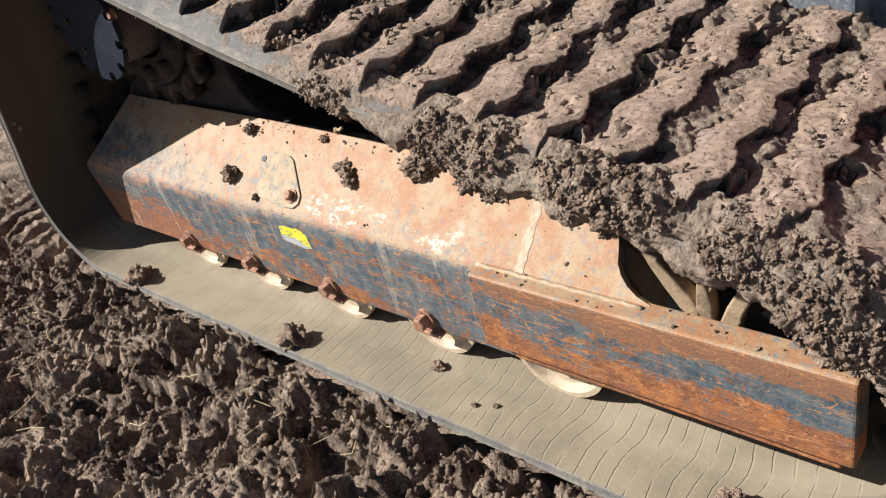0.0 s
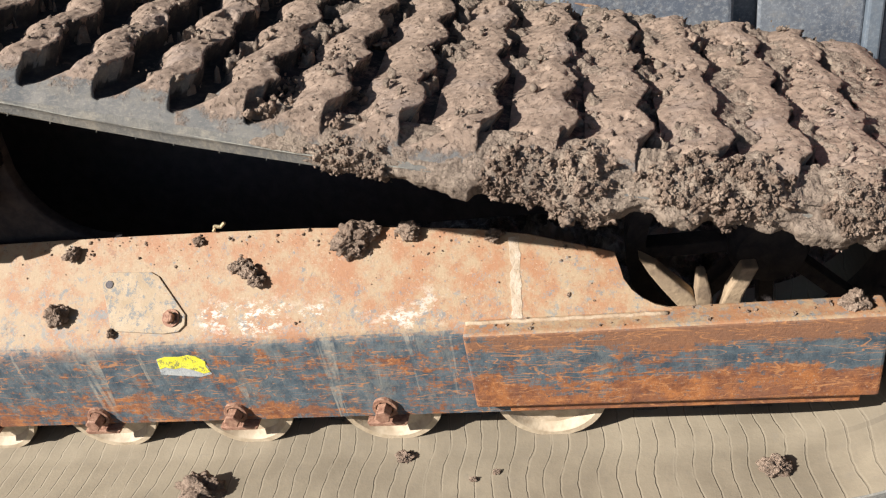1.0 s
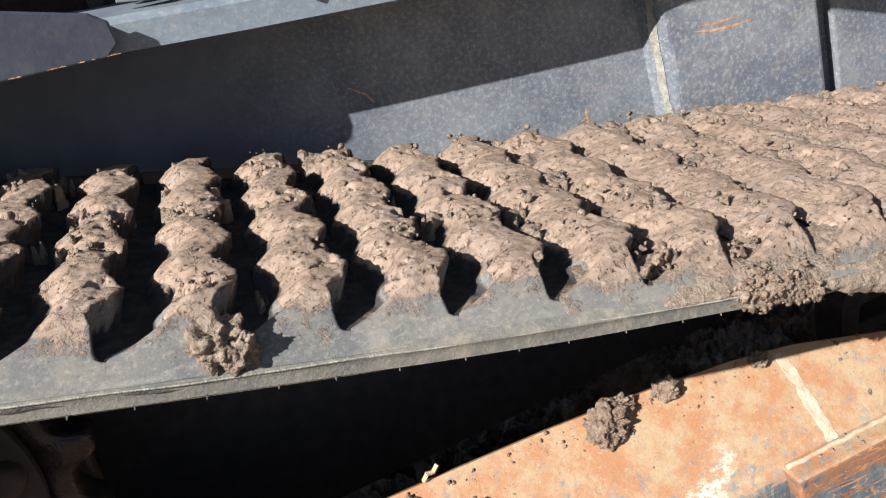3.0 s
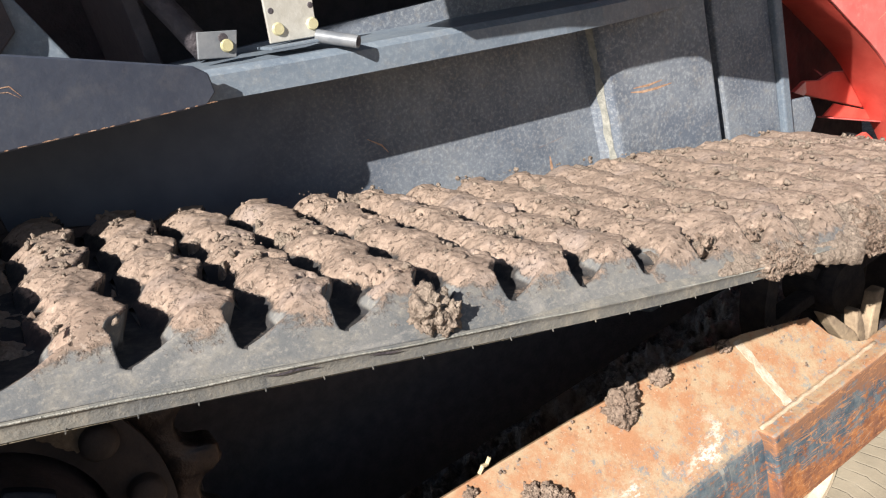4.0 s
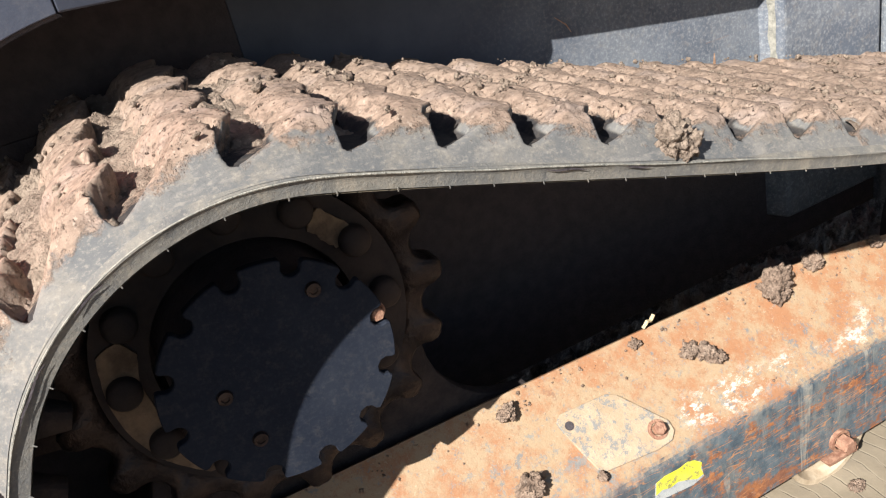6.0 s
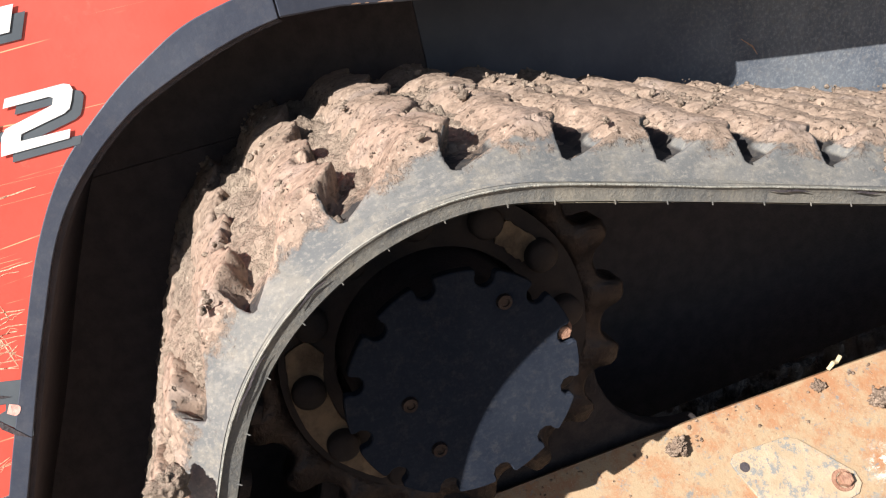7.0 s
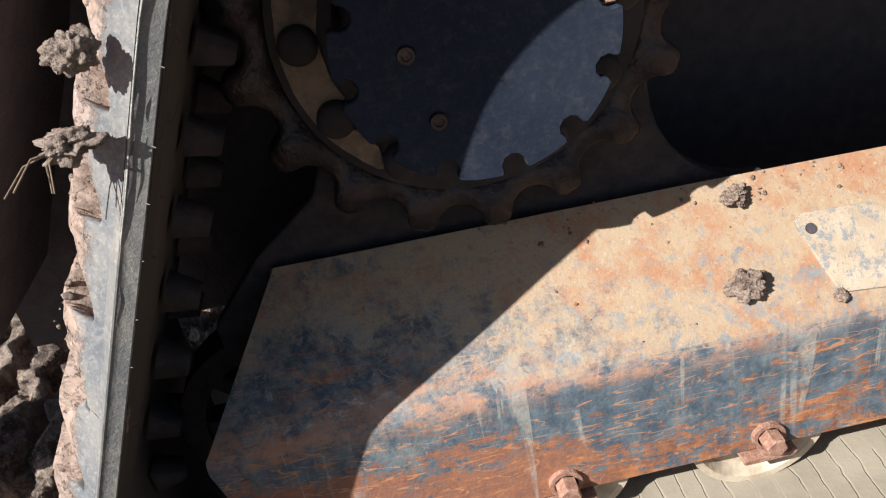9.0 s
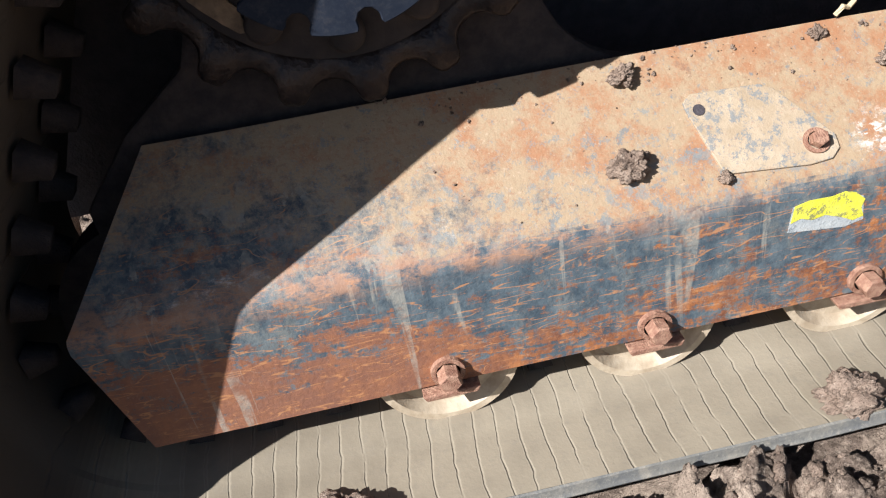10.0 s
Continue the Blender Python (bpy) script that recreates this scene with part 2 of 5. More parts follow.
    tan = m.mix(m.ramp(m.math("SUBTRACT", m.noise(14, 8, 0.78), m.math("MULTIPLY", m.ramp(x, 0.55, 0.05), 0.07)), 0.40, 0.60), (0.355, 0.258, 0.16), (0.33, 0.162, 0.082))
    tan = m.mix(m.math("MULTIPLY", m.ramp(m.noise(85, 6, 0.75), 0.54, 0.70), 0.7), tan, (0.245, 0.135, 0.08))
    tan = m.mix(m.math("MULTIPLY", m.ramp(m.math("ADD", m.noise(42, 8, 0.8), m.math("MULTIPLY", m.ramp(z, 0.37, 0.31), 0.05)), 0.595, 0.64), 0.75), tan, (0.15, 0.175, 0.185))
    tan = m.mix(m.math("MULTIPLY", m.ramp(m.noise(200, 3), 0.62, 0.7), 0.7), tan, (0.44, 0.32, 0.22))
    pale = m.math("MULTIPLY", m.ramp(m.noise(55, 6, 0.8, m.stretch(0.6, 1, 1)), 0.50, 0.60), m.ramp(m.noise(5, 2), 0.46, 0.60))
    pale = m.math("MULTIPLY", pale, m.math("MULTIPLY", m.ramp(z, 0.30, 0.318), m.math("MULTIPLY", m.ramp(z, 0.355, 0.33), m.ramp(x, 1.02, 0.92))))
    tan = m.mix(m.math("MULTIPLY", pale, 0.9), tan, (0.70, 0.66, 0.60))
    fleck = m.noise(58, 9, 0.85)
    low = m.math("MULTIPLY", m.math("ADD", m.math("MULTIPLY", m.ramp(z, 0.42, 0.31), 0.055), m.math("MULTIPLY", m.ramp(x, 0.75, 0.35), 0.03)), 1.0)
    tan = m.mix(m.math("MULTIPLY", m.ramp(m.math("ADD", fleck, low), 0.60, 0.635), 0.7), tan, (0.20, 0.215, 0.21))
    tan = m.mix(m.math("MULTIPLY", m.ramp(m.noise(90, 8, 0.85), 0.565, 0.61), 0.6), tan, (0.30, 0.15, 0.085))
    tan = m.mix(m.math("MULTIPLY", m.ramp(m.noise(26, 6, 0.8), 0.64, 0.68), 0.5), tan, (0.20, 0.115, 0.08))
    k = m.math("ADD", up, m.math("MULTIPLY", m.math("SUBTRACT", m.noise(34, 8, 0.8), 0.5), 1.3))
    k = m.math("SUBTRACT", k, m.math("MULTIPLY", m.ramp(x, 0.45, -0.20), 0.46))
    k = m.math("ADD", k, m.math("MULTIPLY", m.ramp(z, 0.33, 0.41), 0.22))
    c = m.mix(m.ramp(k, 0.22, 0.62), c, tan)
    m.colour(c)
    m.bump(w, 0.002)
    m.bump(m.noise(210, 4, 0.6), 0.0007)
    return m.m


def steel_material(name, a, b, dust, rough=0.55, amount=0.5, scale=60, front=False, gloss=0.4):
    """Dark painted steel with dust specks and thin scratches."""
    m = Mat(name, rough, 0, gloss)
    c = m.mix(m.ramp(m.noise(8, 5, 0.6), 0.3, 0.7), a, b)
    # real dust grows forward; the wall's shade behind is also put into this colour
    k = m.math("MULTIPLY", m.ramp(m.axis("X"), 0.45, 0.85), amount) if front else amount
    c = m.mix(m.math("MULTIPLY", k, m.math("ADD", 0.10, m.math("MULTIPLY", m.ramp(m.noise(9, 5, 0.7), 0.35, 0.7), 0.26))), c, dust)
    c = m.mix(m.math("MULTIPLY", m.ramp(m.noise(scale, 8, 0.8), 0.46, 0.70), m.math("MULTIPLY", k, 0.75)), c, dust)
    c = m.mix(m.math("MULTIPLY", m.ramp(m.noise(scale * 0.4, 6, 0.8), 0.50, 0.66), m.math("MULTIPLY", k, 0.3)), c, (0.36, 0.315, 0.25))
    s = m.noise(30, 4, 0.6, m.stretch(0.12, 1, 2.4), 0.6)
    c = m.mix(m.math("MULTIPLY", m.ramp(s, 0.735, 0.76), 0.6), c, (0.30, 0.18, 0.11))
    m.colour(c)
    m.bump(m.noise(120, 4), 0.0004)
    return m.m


def plain_material(name, a, b, rough=0.6, metal=0.0, scale=40, spec=0.4, bump=0.002):
    m = Mat(name, rough, metal, spec)
    m.colour(m.mix(m.ramp(m.noise(scale, 6, 0.65), 0.3, 0.7), a, b))
    m.bump(m.noise(scale * 4, 4), bump)
    return m.m


def flecked_material(name, a, b, fleck, stain, scale, amount, rough=0.75):
    """A dusty painted surface with sharp flecks of another colour in it."""
    m = Mat(name, rough, 0, 0.3)
    c = m.mix(m.ramp(m.noise(scale * 0.4, 6, 0.7), 0.3, 0.7), a, b)
    c = m.mix(m.math("MULTIPLY", m.ramp(m.noise(scale * 1.6, 8, 0.85), 0.56, 0.62), 0.6), c, stain)
    c = m.mix(m.math("MULTIPLY", m.ramp(m.noise(scale, 9, 0.85), amount + 0.02, amount + 0.055), 0.8), c, fleck)
    m.colour(c)
    m.bump(m.noise(scale * 2, 5, 0.7), 0.0012)
    return m.m


def red_material():
    """Glossy red paint with long pale scratches and scuffs."""
    m = Mat("scratched_red_paint", 0.35, 0, 0.5)
    c = m.mix(m.ramp(m.noise(5, 4), 0.3, 0.7), (0.66, 0.092, 0.066), (0.74, 0.122, 0.092))
    c = m.mix(m.math("MULTIPLY", m.ramp(m.noise(14, 7, 0.75), 0.60, 0.75), 0.35), c, (0.62, 0.30, 0.22))
    for turn, sx, sz, scale, width, lo, off in ((0.16, 0.22, 3.2, 3.0, 0.0028, 0.53, 0.0), (0.30, 0.2, 4.2, 3.6, 0.0020, 0.54, 3.1), (-0.03, 0.25, 3.6, 3.2, 0.0018, 0.54, 5.2), (0.22, 0.25, 5.0, 4.2, 0.0014, 0.53, 11.3), (0.9, 0.4, 3.0, 3.0, 0.0020, 0.54, 7.7), (1.5, 0.4, 3.4, 2.6, 0.0018, 0.55, 9.1)):
        v = m.stretch(sx, 1, sz)
        v.node.inputs["Rotation"].default_value = (0, turn, 0)
        v.node.inputs["Location"].default_value = (off, 0, off * 1.7)
        line = m.math("ABSOLUTE", m.math("SUBTRACT", m.noise(scale, 1.5, 0.5, v, 0.4), 0.5))
        line = m.math("SUBTRACT", 1.0, m.ramp(line, width * 0.5, width * 1.6))
        line = m.math("MULTIPLY", line, m.ramp(m.noise(5 + 0.3 * off, 3, 0.6), lo, lo + 0.08))
        c = m.mix(line, c, (0.80, 0.46, 0.26))
    blot = m.math("MULTIPLY", m.ramp(m.noise(9, 6, 0.7, m.stretch(0.7, 1, 1.4)), 0.655, 0.70), 0.55)
    c = m.mix(blot, c, (0.78, 0.52, 0.47))
    m.colour(c)
    m.bump(m.noise(40, 3), 0.0006)
    return m.m


RUBBER, LUG, INNER = rubber_material(), lug_material(), belt_inside_material()
FRAME, RAIL = frame_material("worn_blue_grey_paint", 0.0), frame_material("rusty_blue_grey_paint", 1.0)
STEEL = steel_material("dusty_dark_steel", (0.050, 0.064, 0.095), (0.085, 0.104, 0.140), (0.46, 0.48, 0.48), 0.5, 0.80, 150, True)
BEAM = steel_material("blue_grey_beam_paint", (0.085, 0.112, 0.15), (0.135, 0.168, 0.205), (0.40, 0.43, 0.44), 0.42, 0.45, 120)
# near black; also carries the shade of lower walls, arch and bay
BLACK = plain_material("black_steel_and_shade", (0.044, 0.038, 0.044), (0.074, 0.062, 0.066), 0.6)
FADED = flecked_material("faded_red_paint", (0.64, 0.13, 0.115), (0.72, 0.20, 0.175), (0.80, 0.42, 0.36), (0.68, 0.26, 0.22), 22, 0.60, 0.38)
WORN = plain_material("bare_rusty_scratch", (0.34, 0.18, 0.10), (0.55, 0.36, 0.24), 0.6, 0, 150)
CHALK = plain_material("pale_dust_on_edge", (0.20, 0.20, 0.175), (0.36, 0.345, 0.295), 0.8, 0, 90)
DISC = steel_material("dark_hub_cover_paint", (0.012, 0.016, 0.027), (0.020, 0.025, 0.038), (0.15, 0.16, 0.165), 0.6, 0.12, 150, False, 0.03)
COVER = plain_material("flaking_pale_paint", (0.34, 0.235, 0.15), (0.47, 0.375, 0.27), 0.8, 0, 45)
RING = plain_material("dark_muddy_ring_steel", (0.018, 0.016, 0.018), (0.055, 0.041, 0.036), 0.8, 0, 13)
TOOTH = plain_material("worn_sprocket_steel", (0.020, 0.018, 0.021), (0.068, 0.050, 0.042), 0.36, 0.5, 30)
ROLLER = plain_material("polished_dusty_roller_steel", (0.36, 0.28, 0.19), (0.52, 0.43, 0.31), 0.6, 0.0, 45, 0.4, 0.0008)
BOLT = plain_material("rusty_bolt_steel", (0.24, 0.115, 0.075), (0.44, 0.26, 0.175), 0.65, 0.1, 120)
RED = red_material()
GLOSS = plain_material("glossy_red_paint", (0.60, 0.080, 0.058), (0.72, 0.125, 0.09), 0.35, 0, 14, 0.5, 0.0006)
# deep red carries the shade on the arm's inner web
DEEP = plain_material("shaded_red_paint", (0.060, 0.010, 0.012), (0.17, 0.022, 0.022), 0.6, 0, 9)
# mud-dark steel, kept near black for shade on idlers and lower web
NEAR_BLACK = plain_material("muddy_and_shaded_steel", (0.022, 0.019, 0.021), (0.054, 0.042, 0.039), 0.85)
PALE_DUST = plain_material("tan_dusty_steel", (0.16, 0.115, 0.08), (0.42, 0.31, 0.20), 0.8, 0, 22)
TRIM = steel_material("scuffed_charcoal_trim", (0.040, 0.048, 0.072), (0.062, 0.073, 0.10), (0.20, 0.20, 0.20), 0.42, 0.15, 90)
WHITE = plain_material("white_decal", (0.78, 0.78, 0.76), (0.84, 0.84, 0.82), 0.4, 0, 20, 0.4, 0.0003)
GREY = plain_material("charcoal_decal", (0.085, 0.10, 0.115), (0.11, 0.125, 0.14), 0.4, 0, 20, 0.4, 0.0003)
ZINC = plain_material("zinc_plated_steel", (0.50, 0.48, 0.42), (0.62, 0.60, 0.54), 0.4, 0.4, 60, 0.4, 0.0004)
BRASS = plain_material("yellow_zinc_bolt", (0.55, 0.50, 0.28), (0.66, 0.60, 0.38), 0.4, 0.4, 60, 0.4, 0.0003)
LID = flecked_material("peeling_lid_paint", (0.34, 0.255, 0.165), (0.45, 0.36, 0.255), (0.17, 0.19, 0.20), (0.30, 0.16, 0.095), 70, 0.50)
SEAM = plain_material("pale_dusty_weld", (0.36, 0.265, 0.175), (0.50, 0.42, 0.33), 0.8, 0, 60)
GOUGE = plain_material("pale_gouge_in_red_paint", (0.72, 0.36, 0.22), (0.82, 0.60, 0.42), 0.6, 0, 90)
PEELED = plain_material("peeled_pink_primer", (0.70, 0.27, 0.21), (0.78, 0.50, 0.44), 0.5, 0, 26)
GHOST = plain_material("faded_decal_shadow", (0.50, 0.085, 0.062), (0.58, 0.115, 0.085), 0.4, 0, 22)
ROOT = plain_material("dry_root", (0.12, 0.085, 0.055), (0.22, 0.16, 0.10), 0.8)
STRAW = plain_material("dry_straw", (0.50, 0.40, 0.24), (0.62, 0.52, 0.34), 0.8)


# ---------- mesh helpers ----------
def part(name, bm, mat, parent, label="", shade=False):
    me = bpy.data.meshes.new(name)
    bmesh.ops.recalc_face_normals(bm, faces=bm.faces)
    bm.to_mesh(me)
    bm.free()
    me.materials.append(mat)
    if shade:
        me.shade_smooth()
    ob = new(name, me)
    ob.parent = parent
    if label:
        tagged(ob, label)
    return ob


def bevel(bm, width, segments=2, limit=30):
    edges = [e for e in bm.edges if len(e.link_faces) == 2 and e.calc_face_angle(0) > radians(limit)]
    if edges:
        bmesh.ops.bevel(bm, geom=edges, offset=width, segments=segments, affect="EDGES", profile=0.5, clamp_overlap=True)
    return bm


def prism(poly, y0, y1, bev=0.0, segments=2):
    """A plate with the outline poly in x, z, from y0 to y1."""
    bm = bmesh.new()
    a = [bm.verts.new((x, y0, z)) for x, z in poly]
    b = [bm.verts.new((x, y1, z)) for x, z in poly]
    bm.faces.new(a)
    bm.faces.new(b[::-1])
    for i in range(len(poly)):
        j = (i + 1) % len(poly)
        bm.faces.new((a[j], a[i], b[i], b[j]))
    bmesh.ops.recalc_face_normals(bm, faces=bm.faces)
    return bevel(bm, bev, segments) if bev else bm


def box(x0, x1, y0, y1, z0, z1, bev=0.003, segments=2):
    return prism([(x0, z0), (x1, z0), (x1, z1), (x0, z1)], y0, y1, bev, segments)


def extrude_x(poly, stations, bev=0.0):
    """A profile poly in y, z carried through stations (x, dy, dz)."""
    bm = bmesh.new()
    rows = [[bm.verts.new((x, y + dy, z + dz)) for y, z in poly] for x, dy, dz in stations]
    n = len(poly)
    for r, s in zip(rows, rows[1:]):
        for i in range(n):
            bm.faces.new((r[i], r[(i + 1) % n], s[(i + 1) % n], s[i]))
    bm.faces.new(rows[0][::-1])
    bm.faces.new(rows[-1])
    bmesh.ops.recalc_face_normals(bm, faces=bm.faces)
    return bevel(bm, bev) if bev else bm


def lathe(cx, cz, profile, n=48):
    """Turns a profile of (radius, y) about the axis along y through cx, cz. Ends at radius 0 are closed."""
    bm = bmesh.new()
    rows = []
    for r, y in profile:
        if r <= 0:
            rows.append([bm.verts.new((cx, y, cz))])
        else:
            rows.append([bm.verts.new((cx + r * math.cos(2 * math.pi * i / n), y, cz + r * math.sin(2 * math.pi * i / n))) for i in range(n)])
    for a, b in zip(rows, rows[1:]):
        for i in range(n):
            j = (i + 1) % n
            if len(a) == 1:
                bm.faces.new((a[0], b[i], b[j]))
            elif len(b) == 1:
                bm.faces.new((a[i], a[j], b[0]))
            else:
                bm.faces.new((a[i], a[j], b[j], b[i]))
    return bm


def hex_bolt(x, y, z, r, depth, turn=0.0, washer=1.45):
    """A hex bolt with a round washer; its head looks towards -y."""
    bm = lathe(x, z, [(0, y), (r * washer, y), (r * washer, y - depth * 0.25), (r * 1.05, y - depth * 0.25)], 24)
    pts = [(x + r * math.cos(turn + k * math.pi / 3), z + r * math.sin(turn + k * math.pi / 3)) for k in range(6)]
    a = [bm.verts.new((px, y - depth * 0.24, pz)) for px, pz in pts]
    b = [bm.verts.new((px, y - depth * 0.92, pz)) for px, pz in pts]
    c = [bm.verts.new((x + (px - x) * 0.86, y - depth, z + (pz - z) * 0.86)) for px, pz in pts]
    for k in range(6):
        j = (k + 1) % 6
        bm.faces.new((a[k], a[j], b[j], b[k]))
        bm.faces.new((b[k], b[j], c[j], c[k]))
    bm.faces.new(c)
    return bm


def tube(points, r, n=12):
    """A round bar along points."""
    bm = bmesh.new()
    pts = [Vector(p) for p in points]
    rows = []
    for i, p in enumerate(pts):
        d = (pts[min(i + 1, len(pts) - 1)] - pts[max(i - 1, 0)]).normalized()
        u = d.cross(Vector((0.31, 0.2, 0.93))).normalized()
        v = d.cross(u)
        rows.append([bm.verts.new(p + r * (math.cos(2 * math.pi * k / n) * u + math.sin(2 * math.pi * k / n) * v)) for k in range(n)])
    for a, b in zip(rows, rows[1:]):
        for k in range(n):
            bm.faces.new((a[k], a[(k + 1) % n], b[(k + 1) % n], b[k]))
    bm.faces.new(rows[0][::-1])
    bm.faces.new(rows[-1])
    return bm


def thing(name, label, category, at=(0, 0, 0), group=""):
    ob = new(name)
    ob.location = at
    return tagged(ob, label, category, group)


def grid_faces(nu, nv, wrap=False):
    f = []
    for i in range(nu if wrap else nu - 1):
        k = (i + 1) % nu
        for j in range(nv - 1):
            f.append((i * nv + j, k * nv + j, k * nv + j + 1, i * nv + j + 1))
    return f


def ico_template(sub):
    bm = bmesh.new()
    bmesh.ops.create_icosphere(bm, subdivisions=sub, radius=1.0)
    v = np.array([q.co[:] for q in bm.verts])
    f = np.array([[q.index for q in g.verts] for g in bm.faces])
    bm.free()
    return v, f


ICO2, ICO3, ICO5 = ico_template(2), ico_template(3), ico_template(5)


def clod_mesh(g, spots, ico=ICO2, rough=0.75, kinds=14):
    """Verts and faces of many ragged lumps; spots: (x, y, z, r) rows. A few shapes, each turned and sized anew."""
    v, f = ico
    shapes = []
    for k in range(kinds):
        off = g.uniform(-50, 50, 3)
        r = 0.70 + rough * (fbm(v + off, 1.7, 5, 5, 0.72) - 0.45) * 1.5 + g.uniform(-0.13, 0.13, len(v)) * rough
        r = np.clip(r, 0.15, 2)
        shapes.append(v * r[:, None])
    shapes = np.array(shapes)
    spots = np.asarray(spots, float)
    n = len(spots)
    w = shapes[g.integers(0, kinds, n)] * (g.uniform(0.6, 1.35, (n, 1, 3)) * spots[:, None, 3:4])
    for ax in (0, 1, 2):
        a = g.uniform(0, 6.28, n)[:, None]
        c, s = np.cos(a), np.sin(a)
        p, q = w[:, :, (ax + 1) % 3].copy(), w[:, :, (ax + 2) % 3].copy()
        w[:, :, (ax + 1) % 3], w[:, :, (ax + 2) % 3] = p * c - q * s, p * s + q * c
    w = w + spots[:, None, :3]
    faces = f[None] + (np.arange(n) * len(v))[:, None, None]
    return w.reshape(-1, 3), faces.reshape(-1, 3)


def fast_mesh(name, v, f, mat, parent=None, shade=False):
    me = bpy.data.meshes.new(name)
    v, f = np.asarray(v, np.float32), np.asarray(f, np.int32)
    me.vertices.add(len(v))
    me.vertices.foreach_set("co", v.ravel())
    k = f.shape[1]
    me.loops.add(len(f) * k)
    me.loops.foreach_set("vertex_index", f.ravel())
    me.polygons.add(len(f))
    me.polygons.foreach_set("loop_start", np.arange(0, len(f) * k, k, dtype=np.int32))
    me.update(calc_edges=True)
    me.materials.append(mat)
    if shade:
        me.shade_smooth()
    ob = new(name, me)
    ob.parent = parent
    return ob

# ---------- the ground ----------
def spaced(a, b, c, d, step, grow):
    """Coordinates: even between b and c, then growing steps out to a and d."""
    mid = list(np.arange(b, c + step / 2, step))
    up, s, x = [], step, mid[-1]
    while x < d:
        s *= grow
        x += s
        up.append(x)
    dn, s, x = [], step, mid[0]
    while x > a:
        s *= grow
        x -= s
        dn.append(x)
    return np.array(dn[::-1] + mid + up)


def ground_height(x, y):
    p = np.stack([x, y, np.zeros_like(x)], 1)
    big = fbm(p, 3.0, 3, 11) - 0.5
    warp = np.stack([fbm(p, 11, 2, 91), fbm(p, 11, 2, 95), np.zeros_like(x)], 1) - 0.5
    mid = 1 - np.abs(fbm(p + warp * 0.12, 11.0, 3, 21) * 2 - 1)
    mid = smooth(0.50, 0.98, mid)
    fine = fbm(p + warp * 0.05, 40.0, 5, 31, 0.72)
    t = fbm(p + warp * 0.08, 19.0, 4, 37, 0.6) * 7
    ledge = (np.floor(t) + smooth(0.35, 0.65, t % 1)) / 7 - 0.5
    flat = smooth(0.50, 0.66, fbm(p, 6.0, 4, 71, 0.6))      # trodden, smeared patches
    near = np.exp(-((x - 0.6) ** 2 + (y + 0.3) ** 2) / 9.0)
    trod = smooth(-1.5, -0.95, x) * smooth(2.2, 1.7, x) * smooth(-1.1, -0.70, y) * smooth(1.3, 0.9, y)
    h = 0.022 + (0.07 * big + trod * 0.050 * (mid - 0.5) + trod * (0.085 * ledge + 0.105 * (fine - 0.5)) * (1 - 0.62 * flat)) * (0.25 + 0.75 * near)
    under = smooth(-0.162, -0.150, y) * smooth(0.40, 0.35, y) * smooth(-0.5, -0.42, x) * smooth(1.68, 1.6, x)
    h = np.where(under > 0, h * (1 - under) + under * (-0.01 + 0.01 * fine), h)
    # the furrows that the lugs have pressed into the mud behind the machine
    rut = smooth(-0.45, -0.5, x) * smooth(-0.19, -0.15, y) * smooth(1.0, 0.9, y)
    bars = 0.5 + 0.5 * np.sin((x + 0.012 * np.sin(y * 55)) * 2 * np.pi / 0.086)
    return h * (1 - 0.6 * rut) + rut * (0.046 * smooth(0.38, 0.62, bars + 0.5 * (fine - 0.5)) - 0.012)


gx = spaced(-900, -0.95, 1.7, 900, 0.0036, 1.16)
gy = spaced(-900, -0.70, 0.95, 900, 0.0046, 1.16)
GX, GY = np.meshgrid(gx, gy, indexing="ij")
gz = ground_height(GX.ravel(), GY.ravel())
ground = fast_mesh("ground", np.stack([GX.ravel(), GY.ravel(), gz], 1), grid_faces(len(gx), len(gy)), MUD, None, True)
tagged(ground, "churned dark brown mud with tread furrows", "ground", "", "structure")

rng = np.random.default_rng(4)
spots = []
for k in range(9000):
    x, y = rng.uniform(-0.95, 1.7), rng.uniform(-0.72, -0.165)
    r = 0.0022 + 0.010 * rng.random() ** 5
    spots.append((x, y, r))
spots = np.array(spots)
sz = ground_height(spots[:, 0], spots[:, 1])
v, f = clod_mesh(rng, np.stack([spots[:, 0], spots[:, 1], sz + spots[:, 2] * 0.25, spots[:, 2]], 1), ICO2, 1.0)
half = len(spots) // 2 * 80
hv = len(spots) // 2 * len(ICO2[0])
tagged(fast_mesh("mud_crumbs", v[:hv], f[:half], MUD), "loose crumbs of dark brown mud on the ground", "mud", "", "stuff")
tagged(fast_mesh("dry_crumbs", v[hv:], f[half:] - hv, CLOD), "loose crumbs of paler dried mud on the ground", "mud", "", "stuff")

# ---------- the track loader ----------
loader = thing("track_loader", "muddy red and charcoal compact track loader standing in mud", "track loader")

# the way of the belt's inner face: three wheels, and the lines that touch them
WHEELS = [(0.060, 0.672, 0.234), (1.430, 0.285, 0.225), (-0.205, 0.235, 0.175)]
SAG = 0.020          # how far the upper run hangs through


